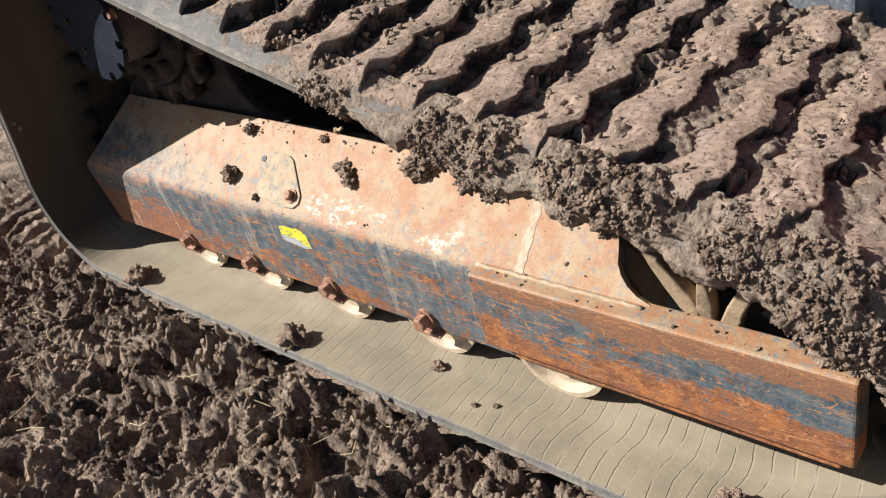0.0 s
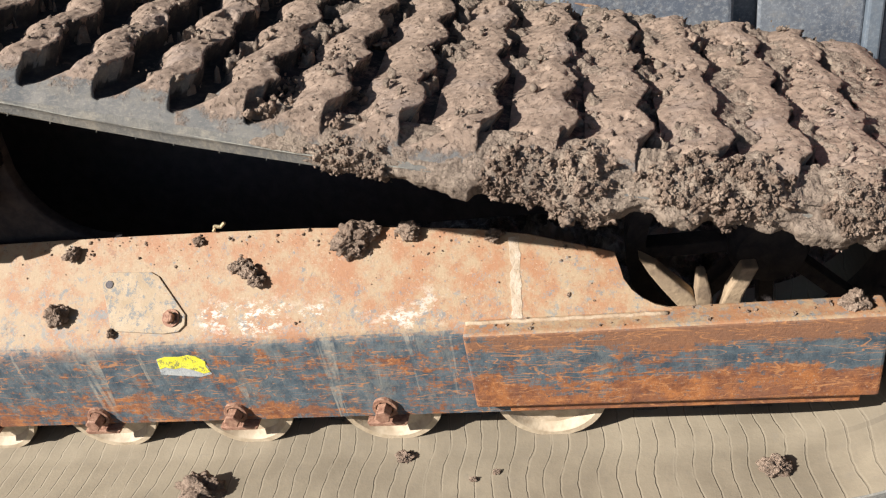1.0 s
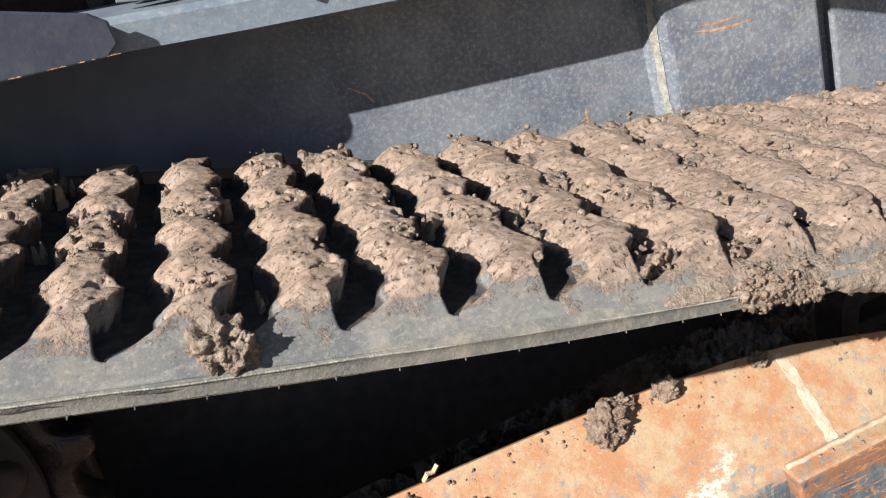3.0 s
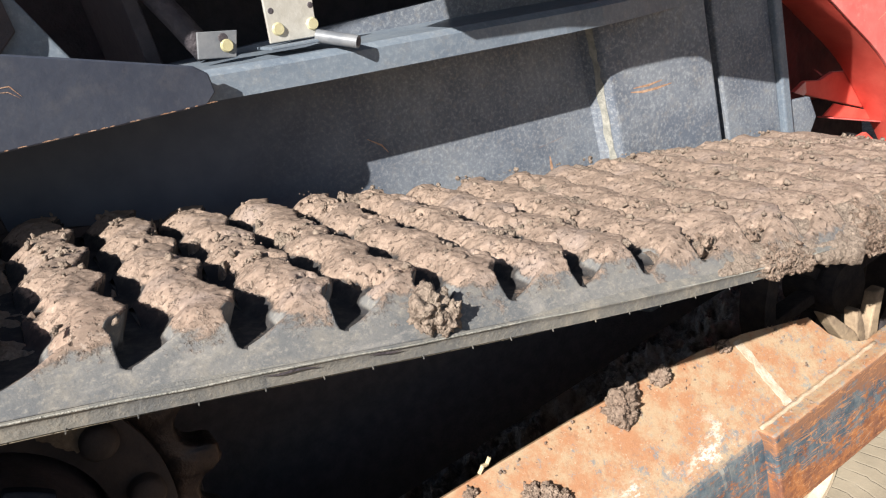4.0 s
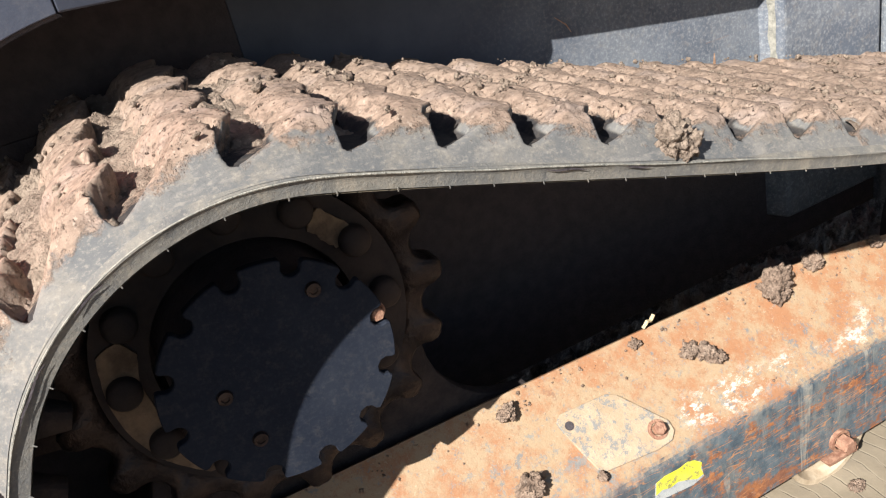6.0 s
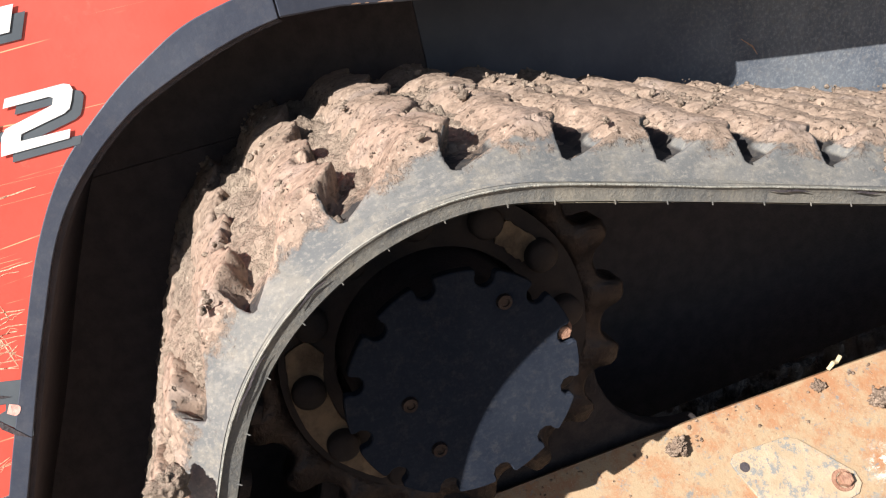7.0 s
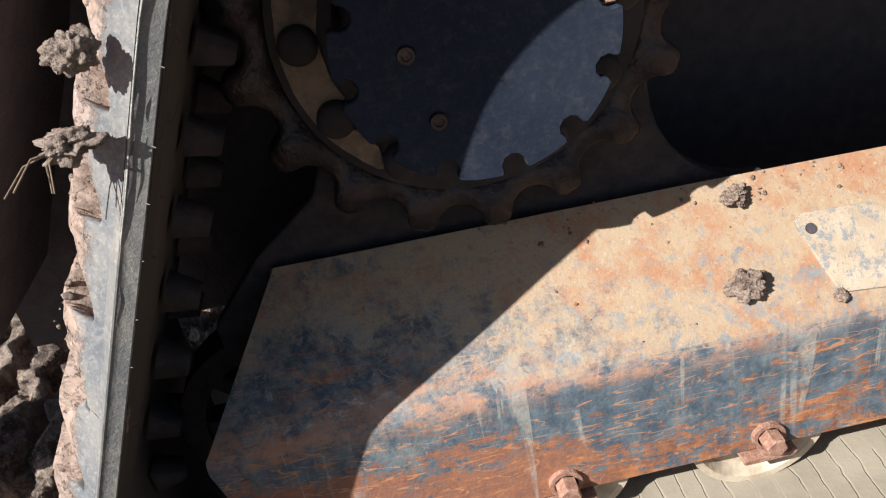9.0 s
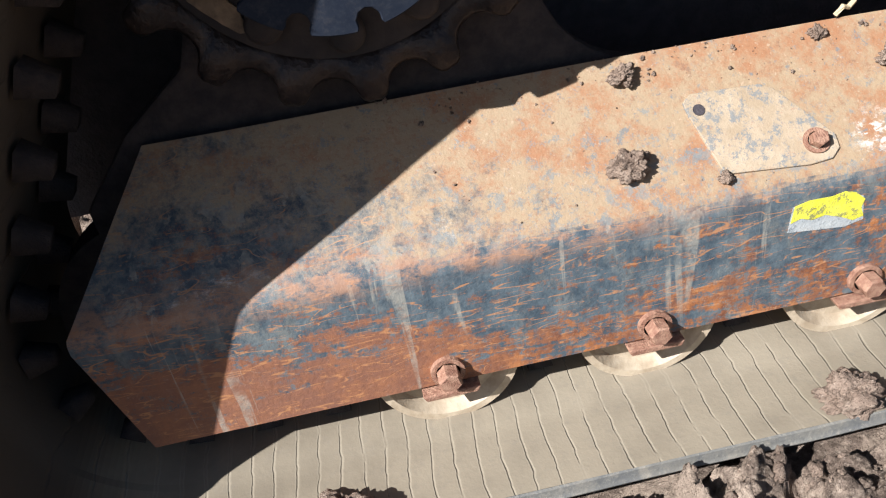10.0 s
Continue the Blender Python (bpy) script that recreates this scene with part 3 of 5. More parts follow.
def belt_way():
    segs = []
    n = len(WHEELS)
    touch = []
    for i in range(n):
        (x1, z1, r1), (x2, z2, r2) = WHEELS[i], WHEELS[(i + 1) % n]
        d = math.hypot(x2 - x1, z2 - z1)
        a = math.atan2(z2 - z1, x2 - x1)
        nrm = a + math.acos((r1 - r2) / d)
        touch.append((nrm, (x1 + r1 * math.cos(nrm), z1 + r1 * math.sin(nrm)), (x2 + r2 * math.cos(nrm), z2 + r2 * math.sin(nrm))))
    for i in range(n):
        nrm, p, q = touch[i]
        segs.append(("line", p, q, nrm))
        w = WHEELS[(i + 1) % n]
        end = touch[(i + 1) % n][0]
        sweep = (nrm - end) % (2 * math.pi)
        segs.append(("arc", w, nrm, sweep))
    return segs


SEGS = belt_way()
LENGTHS = [math.dist(s[1], s[2]) if s[0] == "line" else s[1][2] * s[3] for s in SEGS]
LOOP = sum(LENGTHS)
LUGS = 57


def on_belt(s):
    """Place on the belt's inner face and its outward normal, s metres along from the top of the drive wheel."""
    s = s % LOOP
    for seg, l in zip(SEGS, LENGTHS):
        if s <= l:
            break
        s -= l
    if seg[0] == "line":
        p, q, nrm = seg[1:]
        t = s / l
        sag = SAG * math.sin(math.pi * t) ** 1.5 if seg is SEGS[0] else 0.0
        return (p[0] + (q[0] - p[0]) * t - sag * math.cos(nrm), p[1] + (q[1] - p[1]) * t - sag * math.sin(nrm), math.cos(nrm), math.sin(nrm))
    (x, z, r), nrm, _ = seg[1:]
    a = nrm - s / r
    return (x + r * math.cos(a), z + r * math.sin(a), math.cos(a), math.sin(a))


STEPS = 2400
TABLE = np.array([on_belt(LOOP * k / STEPS) for k in range(STEPS + 1)])


def carry(s, y, h):
    """Points s along the belt, y across, h out from the inner face."""
    u = (np.asarray(s) % LOOP) / LOOP * STEPS
    i = np.clip(u.astype(int), 0, STEPS - 1)
    f = (u - i)[:, None]
    row = TABLE[i] * (1 - f) + TABLE[i + 1] * f
    return np.stack([row[:, 0] + row[:, 2] * h, np.asarray(y, float), row[:, 1] + row[:, 3] * h], 1)


Y0, Y1 = -0.150, 0.336      # the belt's two edges
track = new("rubber_track")
track.parent = loader
tagged(track, "worn grey rubber track caked with dried mud")


def build_belt():
    prof = [(Y0 + 0.003, -0.0065), (Y0, -0.0055), (Y0 - 0.001, 0.002), (Y0 - 0.0022, 0.0070), (Y0 - 0.0030, 0.0078), (Y0 - 0.0030, 0.0092), (Y0 - 0.0012, 0.0103), (Y0 + 0.006, 0.0155),
            (Y0 + 0.02, 0.0225), (0.0, 0.0225), (0.1, 0.0225), (0.2, 0.0225), (Y1 - 0.02, 0.0225), (Y1, 0.020), (Y1 + 0.002, 0.01), (Y1, 0.0)]
    n = 620
    s = np.repeat(np.linspace(0, LOOP, n, endpoint=False), len(prof))
    y = np.tile([p[0] for p in prof], n).astype(float)
    h = np.tile([p[1] for p in prof], n).astype(float)
    v = carry(s, y, h)
    wob = (fbm(v, 7, 2, 3) - 0.5) * 0.004
    v[:, 1] += wob * (y < 0)
    ob = fast_mesh("belt", v, grid_faces(n, len(prof), True), RUBBER, track)
    ob.data.shade_smooth()
    ob.data.set_sharp_from_angle(angle=radians(32))
    # the inner face, with its raised middle band where the rollers run
    prof = [(Y0 + 0.002, -0.0070), (Y0 + 0.02, -0.0060), (Y0 + 0.05, -0.002), (-0.055, -0.001), (-0.035, -0.001), (-0.028, -0.004), (0.05, -0.005), (0.15, -0.005), (0.228, -0.004), (0.235, -0.001), (Y1, -0.0005)]
    s = np.repeat(np.linspace(0, LOOP, n, endpoint=False), len(prof))
    y = np.tile([p[0] for p in prof], n).astype(float)
    h = np.tile([p[1] for p in prof], n).astype(float)
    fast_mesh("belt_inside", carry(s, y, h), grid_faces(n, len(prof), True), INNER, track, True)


build_belt()


def lug_sides(y):
    """How far the rear and front sides of a lug lie from its foot's middle, at y across the belt.
    The front side stands straight at the edge; the rear side runs out there in a slanting flare."""
    def wave(p, length):
        t = (y - p) / length
        tri = 4 * np.abs(t - np.floor(t + 0.5)) - 1          # -1 at p
        return -np.clip(tri * 1.25, -1, 1)
    front = 0.0515 + 0.0080 * wave(-0.070, 0.102)
    k = smooth(-0.108, -0.090, y)
    front = 0.0405 * (1 - k) + front * k + 0.02 * smooth(-0.134, -0.142, y)
    rear = 0.0000 - 0.0075 * wave(-0.018, 0.102)
    rear = np.minimum(rear, -0.0455 + 1.6 * (y + 0.137))
    return rear, front


def zigzag(y):
    """The middle of a lug, at y across the belt."""
    return 0.026 * smooth(Y0 + 0.004, Y0 + 0.06, np.asarray(y, float))


def build_lug(k, s0):
    """One tread lug: a wavering bar that runs out into the belt's sloping shoulder, its top crusted with mud."""
    fine = -0.62 < s0 - LOOP < 0 or s0 < 1.75
    hp = LOOP / LUGS / 2
    na, n1, n2 = (46, 40, 165) if fine else (14, 5, 16)
    prof = np.linspace(-1, 1, na)
    yy = np.concatenate([np.linspace(Y0 - 0.001, Y0 + 0.042, n1), np.linspace(Y0 + 0.045, Y1, n2)])
    y, a = np.repeat(yy, na), np.tile(prof, n1 + n2)
    fade = smooth(0.90, 0.99, np.abs(a))                 # neighbours meet evenly
    s = s0 + zigzag(y) + a * hp
    v = carry(s, y, np.full(len(s), 0.05))
    crust = smooth(Y0 + 0.012, Y0 + 0.05, y + 0.03 * (fbm(v, 30, 2, 51) - 0.5))
    ragged = (fbm(v, 72, 4, 77, 0.68) - 0.5) * (0.003 + 0.013 * crust)
    rear, front = lug_sides(y)
    u = zigzag(y) + a * hp
    full = smooth(0.62, 1.10, v[:, 0]) * smooth(-0.118, -0.075, y)     # mud packed between the lugs
    q = front + 0.003 * full - u + ragged
    inner = smooth(-0.115, -0.085, y)
    climb = np.clip((u - rear + 0.004 + inner * (0.013 + 0.014 * full) + 0.35 * ragged) / (0.028 + inner * (0.014 + 0.022 * full)), 0, 1)
    ramp = np.sin(np.pi / 2 * climb) * (1 - full) + climb * full             # the rear flank slopes gently, the front one is steep
    wall = smooth(-0.0008, 0.0040, q) * ramp
    shoulder = 0.0108 + 0.0437 * np.sin(np.pi / 2 * np.clip((y - Y0) / 0.054, 0, 1)) ** 1.15
    shoulder = np.minimum(shoulder, 0.0185 + 0.037 * smooth(Y1 + 0.002, Y1 - 0.022, y))
    top = np.minimum(0.0545 - 0.003 * (1 - 0.8 * full) * (1 - smooth(0.0, 0.008, q)), shoulder)
    floor = np.minimum(0.0240 + 0.0090 * full, shoulder - 0.0005)
    h = floor + (top - floor) * wall
    up = smooth(0.030, 0.048, h) * crust
    t = fbm(v, 17, 4, 40, 0.55) * 7
    slab = (np.floor(t) + smooth(0.40, 0.60, t % 1)) / 7 - 0.47
    pit = smooth(0.58, 0.64, fbm(v, 62, 3, 80, 0.6)) * smooth(0.50, 0.60, fbm(v, 15, 3, 83))
    calm = 0.35 + 0.65 * smooth(0.10, 0.35, v[:, 0])
    fleck = calm * (fbm(v, 210, 2, 63) - 0.5) + calm * 1.5 * (fbm(v, 105, 3, 64, 0.65) - 0.5) * smooth(0.46, 0.60, fbm(v, 20, 3, 66))
    h = h + up * (1 - 0.45 * full) * (0.008 * slab - 0.009 * pit + 0.0020 * fleck) * (1 - fade)
    # the mud on top overhangs the lug's front
    s = s - 0.011 * (1 - smooth(-0.0008, 0.0040, q)) * smooth(-0.013, -0.002, q) * smooth(Y0 + 0.012, Y0 + 0.04, y) * (1 - fade)
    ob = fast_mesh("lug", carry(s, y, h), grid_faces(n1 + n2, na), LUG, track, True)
    at = ob.data.attributes.new("mud", "FLOAT", "POINT")
    x = v[:, 0]
    # mud kept off flanks and floors; their near black also paints shade
    mud = smooth(Y0 + 0.002, Y0 + 0.050, y) * (0.03 + 0.97 * np.maximum(smooth(0.030, 0.046, h), 1 - crust)) * smooth(0.0030, 0.0060, q) + 0.12 * smooth(0.4, 0.7, x) + 0.25 * smooth(0.7, 0.95, x) + 0.62 * smooth(0.25, -0.02, x) * smooth(Y0 + 0.010, Y0 + 0.050, y)
    at.data.foreach_set("value", np.clip(mud, 0, 1.3).astype(np.float32))
    # no dust past the shoulder, so the grooves take the painted shade
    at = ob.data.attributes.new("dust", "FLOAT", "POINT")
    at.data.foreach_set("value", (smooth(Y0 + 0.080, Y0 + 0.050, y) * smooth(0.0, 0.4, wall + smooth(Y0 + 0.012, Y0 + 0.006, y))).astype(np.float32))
    return ob


LUG_START = 0.0740
for k in range(LUGS):
    build_lug(k, (LUG_START + k * LOOP / LUGS) % LOOP)

# drive lugs inside the belt
for k in range(LUGS):
    s0 = (LUG_START + (k + 0.5) * LOOP / LUGS) % LOOP
    for yc in (0.045, 0.155):
        q = []
        for y, t, h in ((-1, -1, 0), (1, -1, 0), (1, 1, 0), (-1, 1, 0), (-0.7, -0.6, 1), (0.7, -0.6, 1), (0.7, 0.6, 1), (-0.7, 0.6, 1)):
            q.append((s0 + t * 0.016, yc + y * 0.016, -0.010 - 0.034 * h))
        q = np.array(q)
        fast_mesh("drive_lug", carry(q[:, 0], q[:, 1], q[:, 2]), np.array([(0, 1, 5, 4), (1, 2, 6, 5), (2, 3, 7, 6), (3, 0, 4, 7), (4, 5, 6, 7)]), NEAR_BLACK, track)

# ---------- undercarriage frame ----------
frame_ob = new("roller_frame")
frame_ob.parent = loader
tagged(frame_ob, "rusty blue-grey welded steel roller frame, dusty on top")
FY = -0.030        # its outer face


def top_edge(x):
    """How far in and up the slanted plate of the frame goes at x."""
    return float(np.interp(x, [-0.30, 0.35, 0.60, 0.75, 0.95, 1.06, 1.20, 1.206, 1.21, 1.22, 1.233, 1.25, 1.272], [0.180, 0.170, 0.163, 0.157, 0.143, 0.128, 0.087, 0.066, 0.048, 0.032, 0.020, 0.010, 0.003]))


def build_beam():
    xs = [-0.245, -0.1, 0.0, 0.15, 0.3, 0.45, 0.6, 0.75, 0.9, 1.0, 1.08, 1.14, 1.20, 1.206, 1.21, 1.22, 1.233, 1.25, 1.272]
    bm = bmesh.new()
    rows = []
    for x in xs:
        d = top_edge(x)
        arc = []
        for k in range(6):       # the bend between face and slanted plate
            a = radians(0 + 46 * k / 5)
            arc.append((FY + 0.035 * (1 - math.cos(a)), 0.285 + 0.035 * math.sin(a)))
        y1, z1 = arc[-1]
        prof = [(FY + 0.012, 0.133), (FY, 0.137)] + arc + [(y1 + d * 0.70, z1 + d * 0.655), (y1 + d * 0.732, z1 + d * 0.683), (y1 + d * 0.732 + 0.010, z1 + d * 0.683 - 0.006), (y1 + d * 0.732 + 0.010, 0.15), (0.10, 0.133)]
        rows.append([bm.verts.new((x, y, z)) for y, z in prof])
    # the rear end, cut back at its foot and at the slanted plate
    for v in rows[0]:
        if v.co.z < 0.18 and v.co.y < 0.05:
            v.co.x = -0.25
        elif v.co.z < 0.30:
            v.co.x = -0.285
        else:
            v.co.x = -0.285 + (v.co.z - 0.30) * 0.78
    n = len(rows[0])
    for r, s in zip(rows, rows[1:]):
        for i in range(n):
            bm.faces.new((r[i], r[(i + 1) % n], s[(i + 1) % n], s[i]))
    bm.faces.new(rows[0][::-1])
    bm.faces.new(rows[-1])
    bmesh.ops.recalc_face_normals(bm, faces=bm.faces)
    ob = part("beam", bm, FRAME, frame_ob)
    for p in ob.data.polygons:
        p.use_smooth = abs(p.normal.x) < 0.5
    ob.data.set_sharp_from_angle(angle=radians(25))
    return ob


build_beam()
# rail on the front half
rail = part("rail", box(0.982, 1.540, -0.052, -0.008, 0.167, 0.311, 0.005, 3), RAIL, frame_ob, "rusty rectangular steel rail welded to the frame")
part("rail_flange", box(1.03, 1.52, -0.040, -0.005, 0.146, 0.158, 0.002), RAIL, frame_ob)
part("weld_bead", tube([(0.985 + 0.01 * k, -0.0262 + 0.0008 * math.sin(k * 2.1), 0.3115 + 0.0006 * math.sin(k * 1.3)) for k in range(29)], 0.0035, 8), COVER, frame_ob, "pale welded bead", True)
# drive motor plate behind the beam
plate = []
for x, z in ((-0.27, 0.36), (-0.20, 0.44), (-0.12, 0.50), (-0.08, 0.60)):
    plate.append((x, z))
plate += [(0.06, 0.86), (0.20, 0.80), (0.27, 0.64)]
for k in range(9):
    a = radians(180 + 90 * k / 8)
    plate.append((0.395 + 0.138 * math.cos(a), 0.546 + 0.138 * math.sin(a)))
plate += [(0.42, 0.36), (0.42, 0.30), (-0.27, 0.30)]
part("drive_mount_plate", prism(plate, 0.126, 0.150, 0.004), NEAR_BLACK, frame_ob)

BOLTS_X = [0.087, 0.328, 0.579, 0.832]
for x in BOLTS_X:
    b = part("roller_bolt", hex_bolt(x, FY, 0.157, 0.0135, 0.026, x * 9), BOLT, frame_ob, "rusty hex bolt")
    part("roller_shaft_lug", prism([(x - 0.030, 0.124), (x + 0.030, 0.124), (x + 0.034, 0.1325), (x - 0.034, 0.1325)], FY - 0.012, FY + 0.03, 0.002), BOLT, frame_ob)


def slant(x, d, out=0.0):
    """A point of the slanted plate, d up it from the bend."""
    y1, z1 = FY + 0.035 * (1 - math.cos(radians(46))), 0.285 + 0.035 * math.sin(radians(46))
    return Vector((x, y1 + d * 0.732 - out * 0.68, z1 + d * 0.683 + out * 0.732))


def on_slant(pts, thick, bev=0.001):
    """A thin plate lying on the slanted plate; pts: (x, d)."""
    bm = bmesh.new()
    a = [bm.verts.new(slant(x, d, -0.002)) for x, d in pts]
    b = [bm.verts.new(slant(x, d, thick)) for x, d in pts]
    bm.faces.new(a)
    bm.faces.new(b[::-1])
    for i in range(len(pts)):
        j = (i + 1) % len(pts)
        bm.faces.new((a[j], a[i], b[i], b[j]))
    bmesh.ops.recalc_face_normals(bm, faces=bm.faces)
    return bevel(bm, bev)


cover = part("access_cover", on_slant([(0.422, 0.014), (0.505, 0.006), (0.530, 0.008), (0.541, 0.018), (0.541, 0.034), (0.492, 0.098), (0.478, 0.106), (0.402, 0.110), (0.392, 0.102), (0.394, 0.085), (0.412, 0.020)], 0.0035), LID, frame_ob, "small dusty cover plate with flaking paint")


def slant_bolt(x, d, r, depth):
    bm = hex_bolt(0, 0, 0, r, depth, 0.4, 1.5)
    nrm = Vector((0, -0.68, 0.732))
    rot = Vector((0, -1, 0)).rotation_difference(nrm).to_matrix().to_4x4()
    bmesh.ops.transform(bm, matrix=Matrix.Translation(slant(x, d, 0.003)) @ rot, verts=bm.verts)
    return bm


part("cover_bolt", slant_bolt(0.518, 0.030, 0.0095, 0.014), BOLT, cover, "rusty bolt")
hole = lathe(0, 0, [(0, -0.0006), (0.0065, -0.0006), (0.0065, 0)], 16)
rot = Vector((0, -1, 0)).rotation_difference(Vector((0, -0.68, 0.732))).to_matrix().to_4x4()
bmesh.ops.transform(hole, matrix=Matrix.Translation(slant(0.406, 0.090, 0.0042)) @ rot, verts=hole.verts)
part("bolt_hole", hole, BLACK, cover)

# torn yellow sticker on the face
STICKER = flecked_material("yellow_sticker", (0.74, 0.68, 0.04), (0.84, 0.79, 0.10), (0.16, 0.17, 0.12), (0.35, 0.33, 0.08), 75, 0.505, 0.5)
PALE = flecked_material("torn_sticker_backing", (0.36, 0.39, 0.40), (0.52, 0.53, 0.51), (0.14, 0.17, 0.19), (0.30, 0.28, 0.22), 80, 0.53, 0.6)
sticker = part("warning_sticker", prism([(0.479, 0.244), (0.545, 0.236), (0.566, 0.241), (0.562, 0.272), (0.540, 0.280), (0.482, 0.276)], FY - 0.0006, FY, 0), PALE, frame_ob, "torn pale sticker backing")
part("sticker_top", prism([(0.481, 0.256), (0.492, 0.260), (0.505, 0.255), (0.520, 0.258), (0.540, 0.250), (0.553, 0.243), (0.565, 0.246), (0.561, 0.258), (0.564, 0.268), (0.552, 0.279), (0.540, 0.283), (0.525, 0.280), (0.500, 0.281), (0.484, 0.277)], FY - 0.0012, FY - 0.0007, 0), STICKER, sticker, "scuffed yellow sticker")

# rollers under the frame
ROLLERS_X = BOLTS_X + [1.088]
for x in ROLLERS_X:
    roller = part("track_roller", lathe(x, 0.147, [(0.02, 0.004), (0.058, 0.004), (0.068, 0.002), (0.074, -0.008), (0.077, -0.012), (0.086, -0.012), (0.086, 0.0), (0.078, 0.004), (0.076, 0.055), (0.05, 0.06), (0.05, 0.14), (0.076, 0.145), (0.078, 0.196), (0.086, 0.2), (0.086, 0.212), (0.02, 0.212)], 56), ROLLER, loader, "dusty pale steel track roller", True)
    roller.data.set_sharp_from_angle(angle=radians(35))
    part("hub_cap", lathe(x, 0.147, [(0, -0.016), (0.018, -0.016), (0.022, -0.012), (0.022, 0.0)], 24), PALE_DUST, roller)

# raised weld seam up the slanted plate
def seam():
    g = np.random.default_rng(3)
    a = [(1.052 + g.normal() * 0.0012, -0.005 + 0.125 * k / 14) for k in range(15)]
    b = [(1.066 + g.normal() * 0.0012, -0.005 + 0.125 * k / 14) for k in range(15)]
    return on_slant(a + b[::-1], 0.0007, 0.0003)


part("weld_seam", seam(), SEAM, frame_ob, "pale dusty welded seam")

# front and rear idlers
for x, z, r, y in ((*WHEELS[1], 0.15), (-0.225, 0.205, 0.145, 0.13)):
    r = r - 0.013
    idler = part("idler_wheel", lathe(x, z, [(r - 0.03, y), (r, y), (r, y + 0.055), (r - 0.025, y + 0.062), (r - 0.03, y + 0.058), (r - 0.03, y)], 64), NEAR_BLACK, loader, "muddy steel idler wheel, near black for its shade", True)
    idler.data.set_sharp_from_angle(angle=radians(35))
    part("idler_hub", lathe(x, z, [(0, y - 0.02), (0.05, y - 0.02), (0.06, y), (0.06, y + 0.08)], 32), NEAR_BLACK, idler)
    for k in range(8):
        a = k * math.pi / 4 + 0.02
        c, s = math.cos(a), math.sin(a)
        w = 0.011
        pts = [(x + 0.05 * c - w * s, z + 0.05 * s + w * c), (x + (r - 0.02) * c - w * s, z + (r - 0.02) * s + w * c), (x + (r - 0.02) * c + w * s, z + (r - 0.02) * s - w * c), (x + 0.05 * c + w * s, z + 0.05 * s - w * c)]
        part("spoke", prism(pts, y + 0.01, y + 0.045, 0.002), NEAR_BLACK, idler)
    if x > 1:
        # pale ribs in the shape of the sunlit parts of the front wheel's spokes
        for rib in ([(1.345, 0.215), (1.318, 0.222), (1.290, 0.262), (1.262, 0.305), (1.246, 0.332), (1.232, 0.362), (1.256, 0.345), (1.280, 0.318), (1.305, 0.290)],
                    [(1.306, 0.22), (1.309, 0.29), (1.312, 0.325), (1.324, 0.325), (1.331, 0.29), (1.334, 0.22)],
                    [(1.334, 0.22), (1.341, 0.262), (1.352, 0.292), (1.372, 0.332), (1.394, 0.332), (1.374, 0.285), (1.366, 0.255), (1.362, 0.22)]):
            part("sunlit_spoke_rib", prism(rib, 0.035, 0.060, 0.003), PALE_DUST, frame_ob, "dusty tan rib shaped as a sunlit piece of spoke")

# ---------- drive sprocket ----------
SX, SZ = 0.0615, 0.6745
sprocket = part("drive_sprocket", lathe(SX, SZ, [(0.118, 0.075), (0.178, 0.075), (0.178, 0.1), (0.118, 0.1), (0.118, 0.075)], 64), RING, loader, "muddy toothed steel drive sprocket")
tooth_ring = []
for k in range(17):
    base = math.radians(-24 + 360 / 17 * k)
    for off, r in ((-10.5, 0.2035), (-8.5, 0.2045), (-7, 0.2070), (-5.6, 0.2115), (-4.6, 0.2175), (-3.9, 0.2255), (-3, 0.2315), (-1.5, 0.2345), (0, 0.2338), (1.5, 0.2345), (3, 0.2315), (3.9, 0.2255), (4.6, 0.2175), (5.6, 0.2115), (7, 0.2070), (8.5, 0.2045)):
        a = base + math.radians(off)
        tooth_ring.append((SX + r * math.cos(a), SZ + r * math.sin(a)))


def toothed():
    bm = bmesh.new()
    n = len(tooth_ring)
    ri = 0.172
    inner = [(SX + ri * (x - SX) / math.hypot(x - SX, z - SZ), SZ + ri * (z - SZ) / math.hypot(x - SX, z - SZ)) for x, z in tooth_ring]
    def shrink(pts, d):
        return [(SX + (x - SX) * (1 - d / math.hypot(x - SX, z - SZ)), SZ + (z - SZ) * (1 - d / math.hypot(x - SX, z - SZ))) for x, z in pts]
    loops = [(inner, 0.086), (shrink(tooth_ring, 0.006), 0.080), (tooth_ring, 0.086), (tooth_ring, 0.114), (shrink(tooth_ring, 0.006), 0.120), (inner, 0.114)]
    rows = [[bm.verts.new((x, y, z)) for x, z in pts] for pts, y in loops]
    rows.append(rows[0])
    for a, b in zip(rows, rows[1:]):
        for i in range(n):
            j = (i + 1) % n
            bm.faces.new((a[i], a[j], b[j], b[i]))
    return bm


part("tooth_ring", toothed(), TOOTH, sprocket, "worn brown steel tooth ring", True)
for k in range(12):
    a = math.radians(-2 + 30 * k)
    part("ring_bolt", lathe(SX + 0.151 * math.cos(a), SZ + 0.151 * math.sin(a), [(0, 0.056), (0.014, 0.057), (0.0185, 0.062), (0.0185, 0.076)], 24), RING, sprocket, "", True)
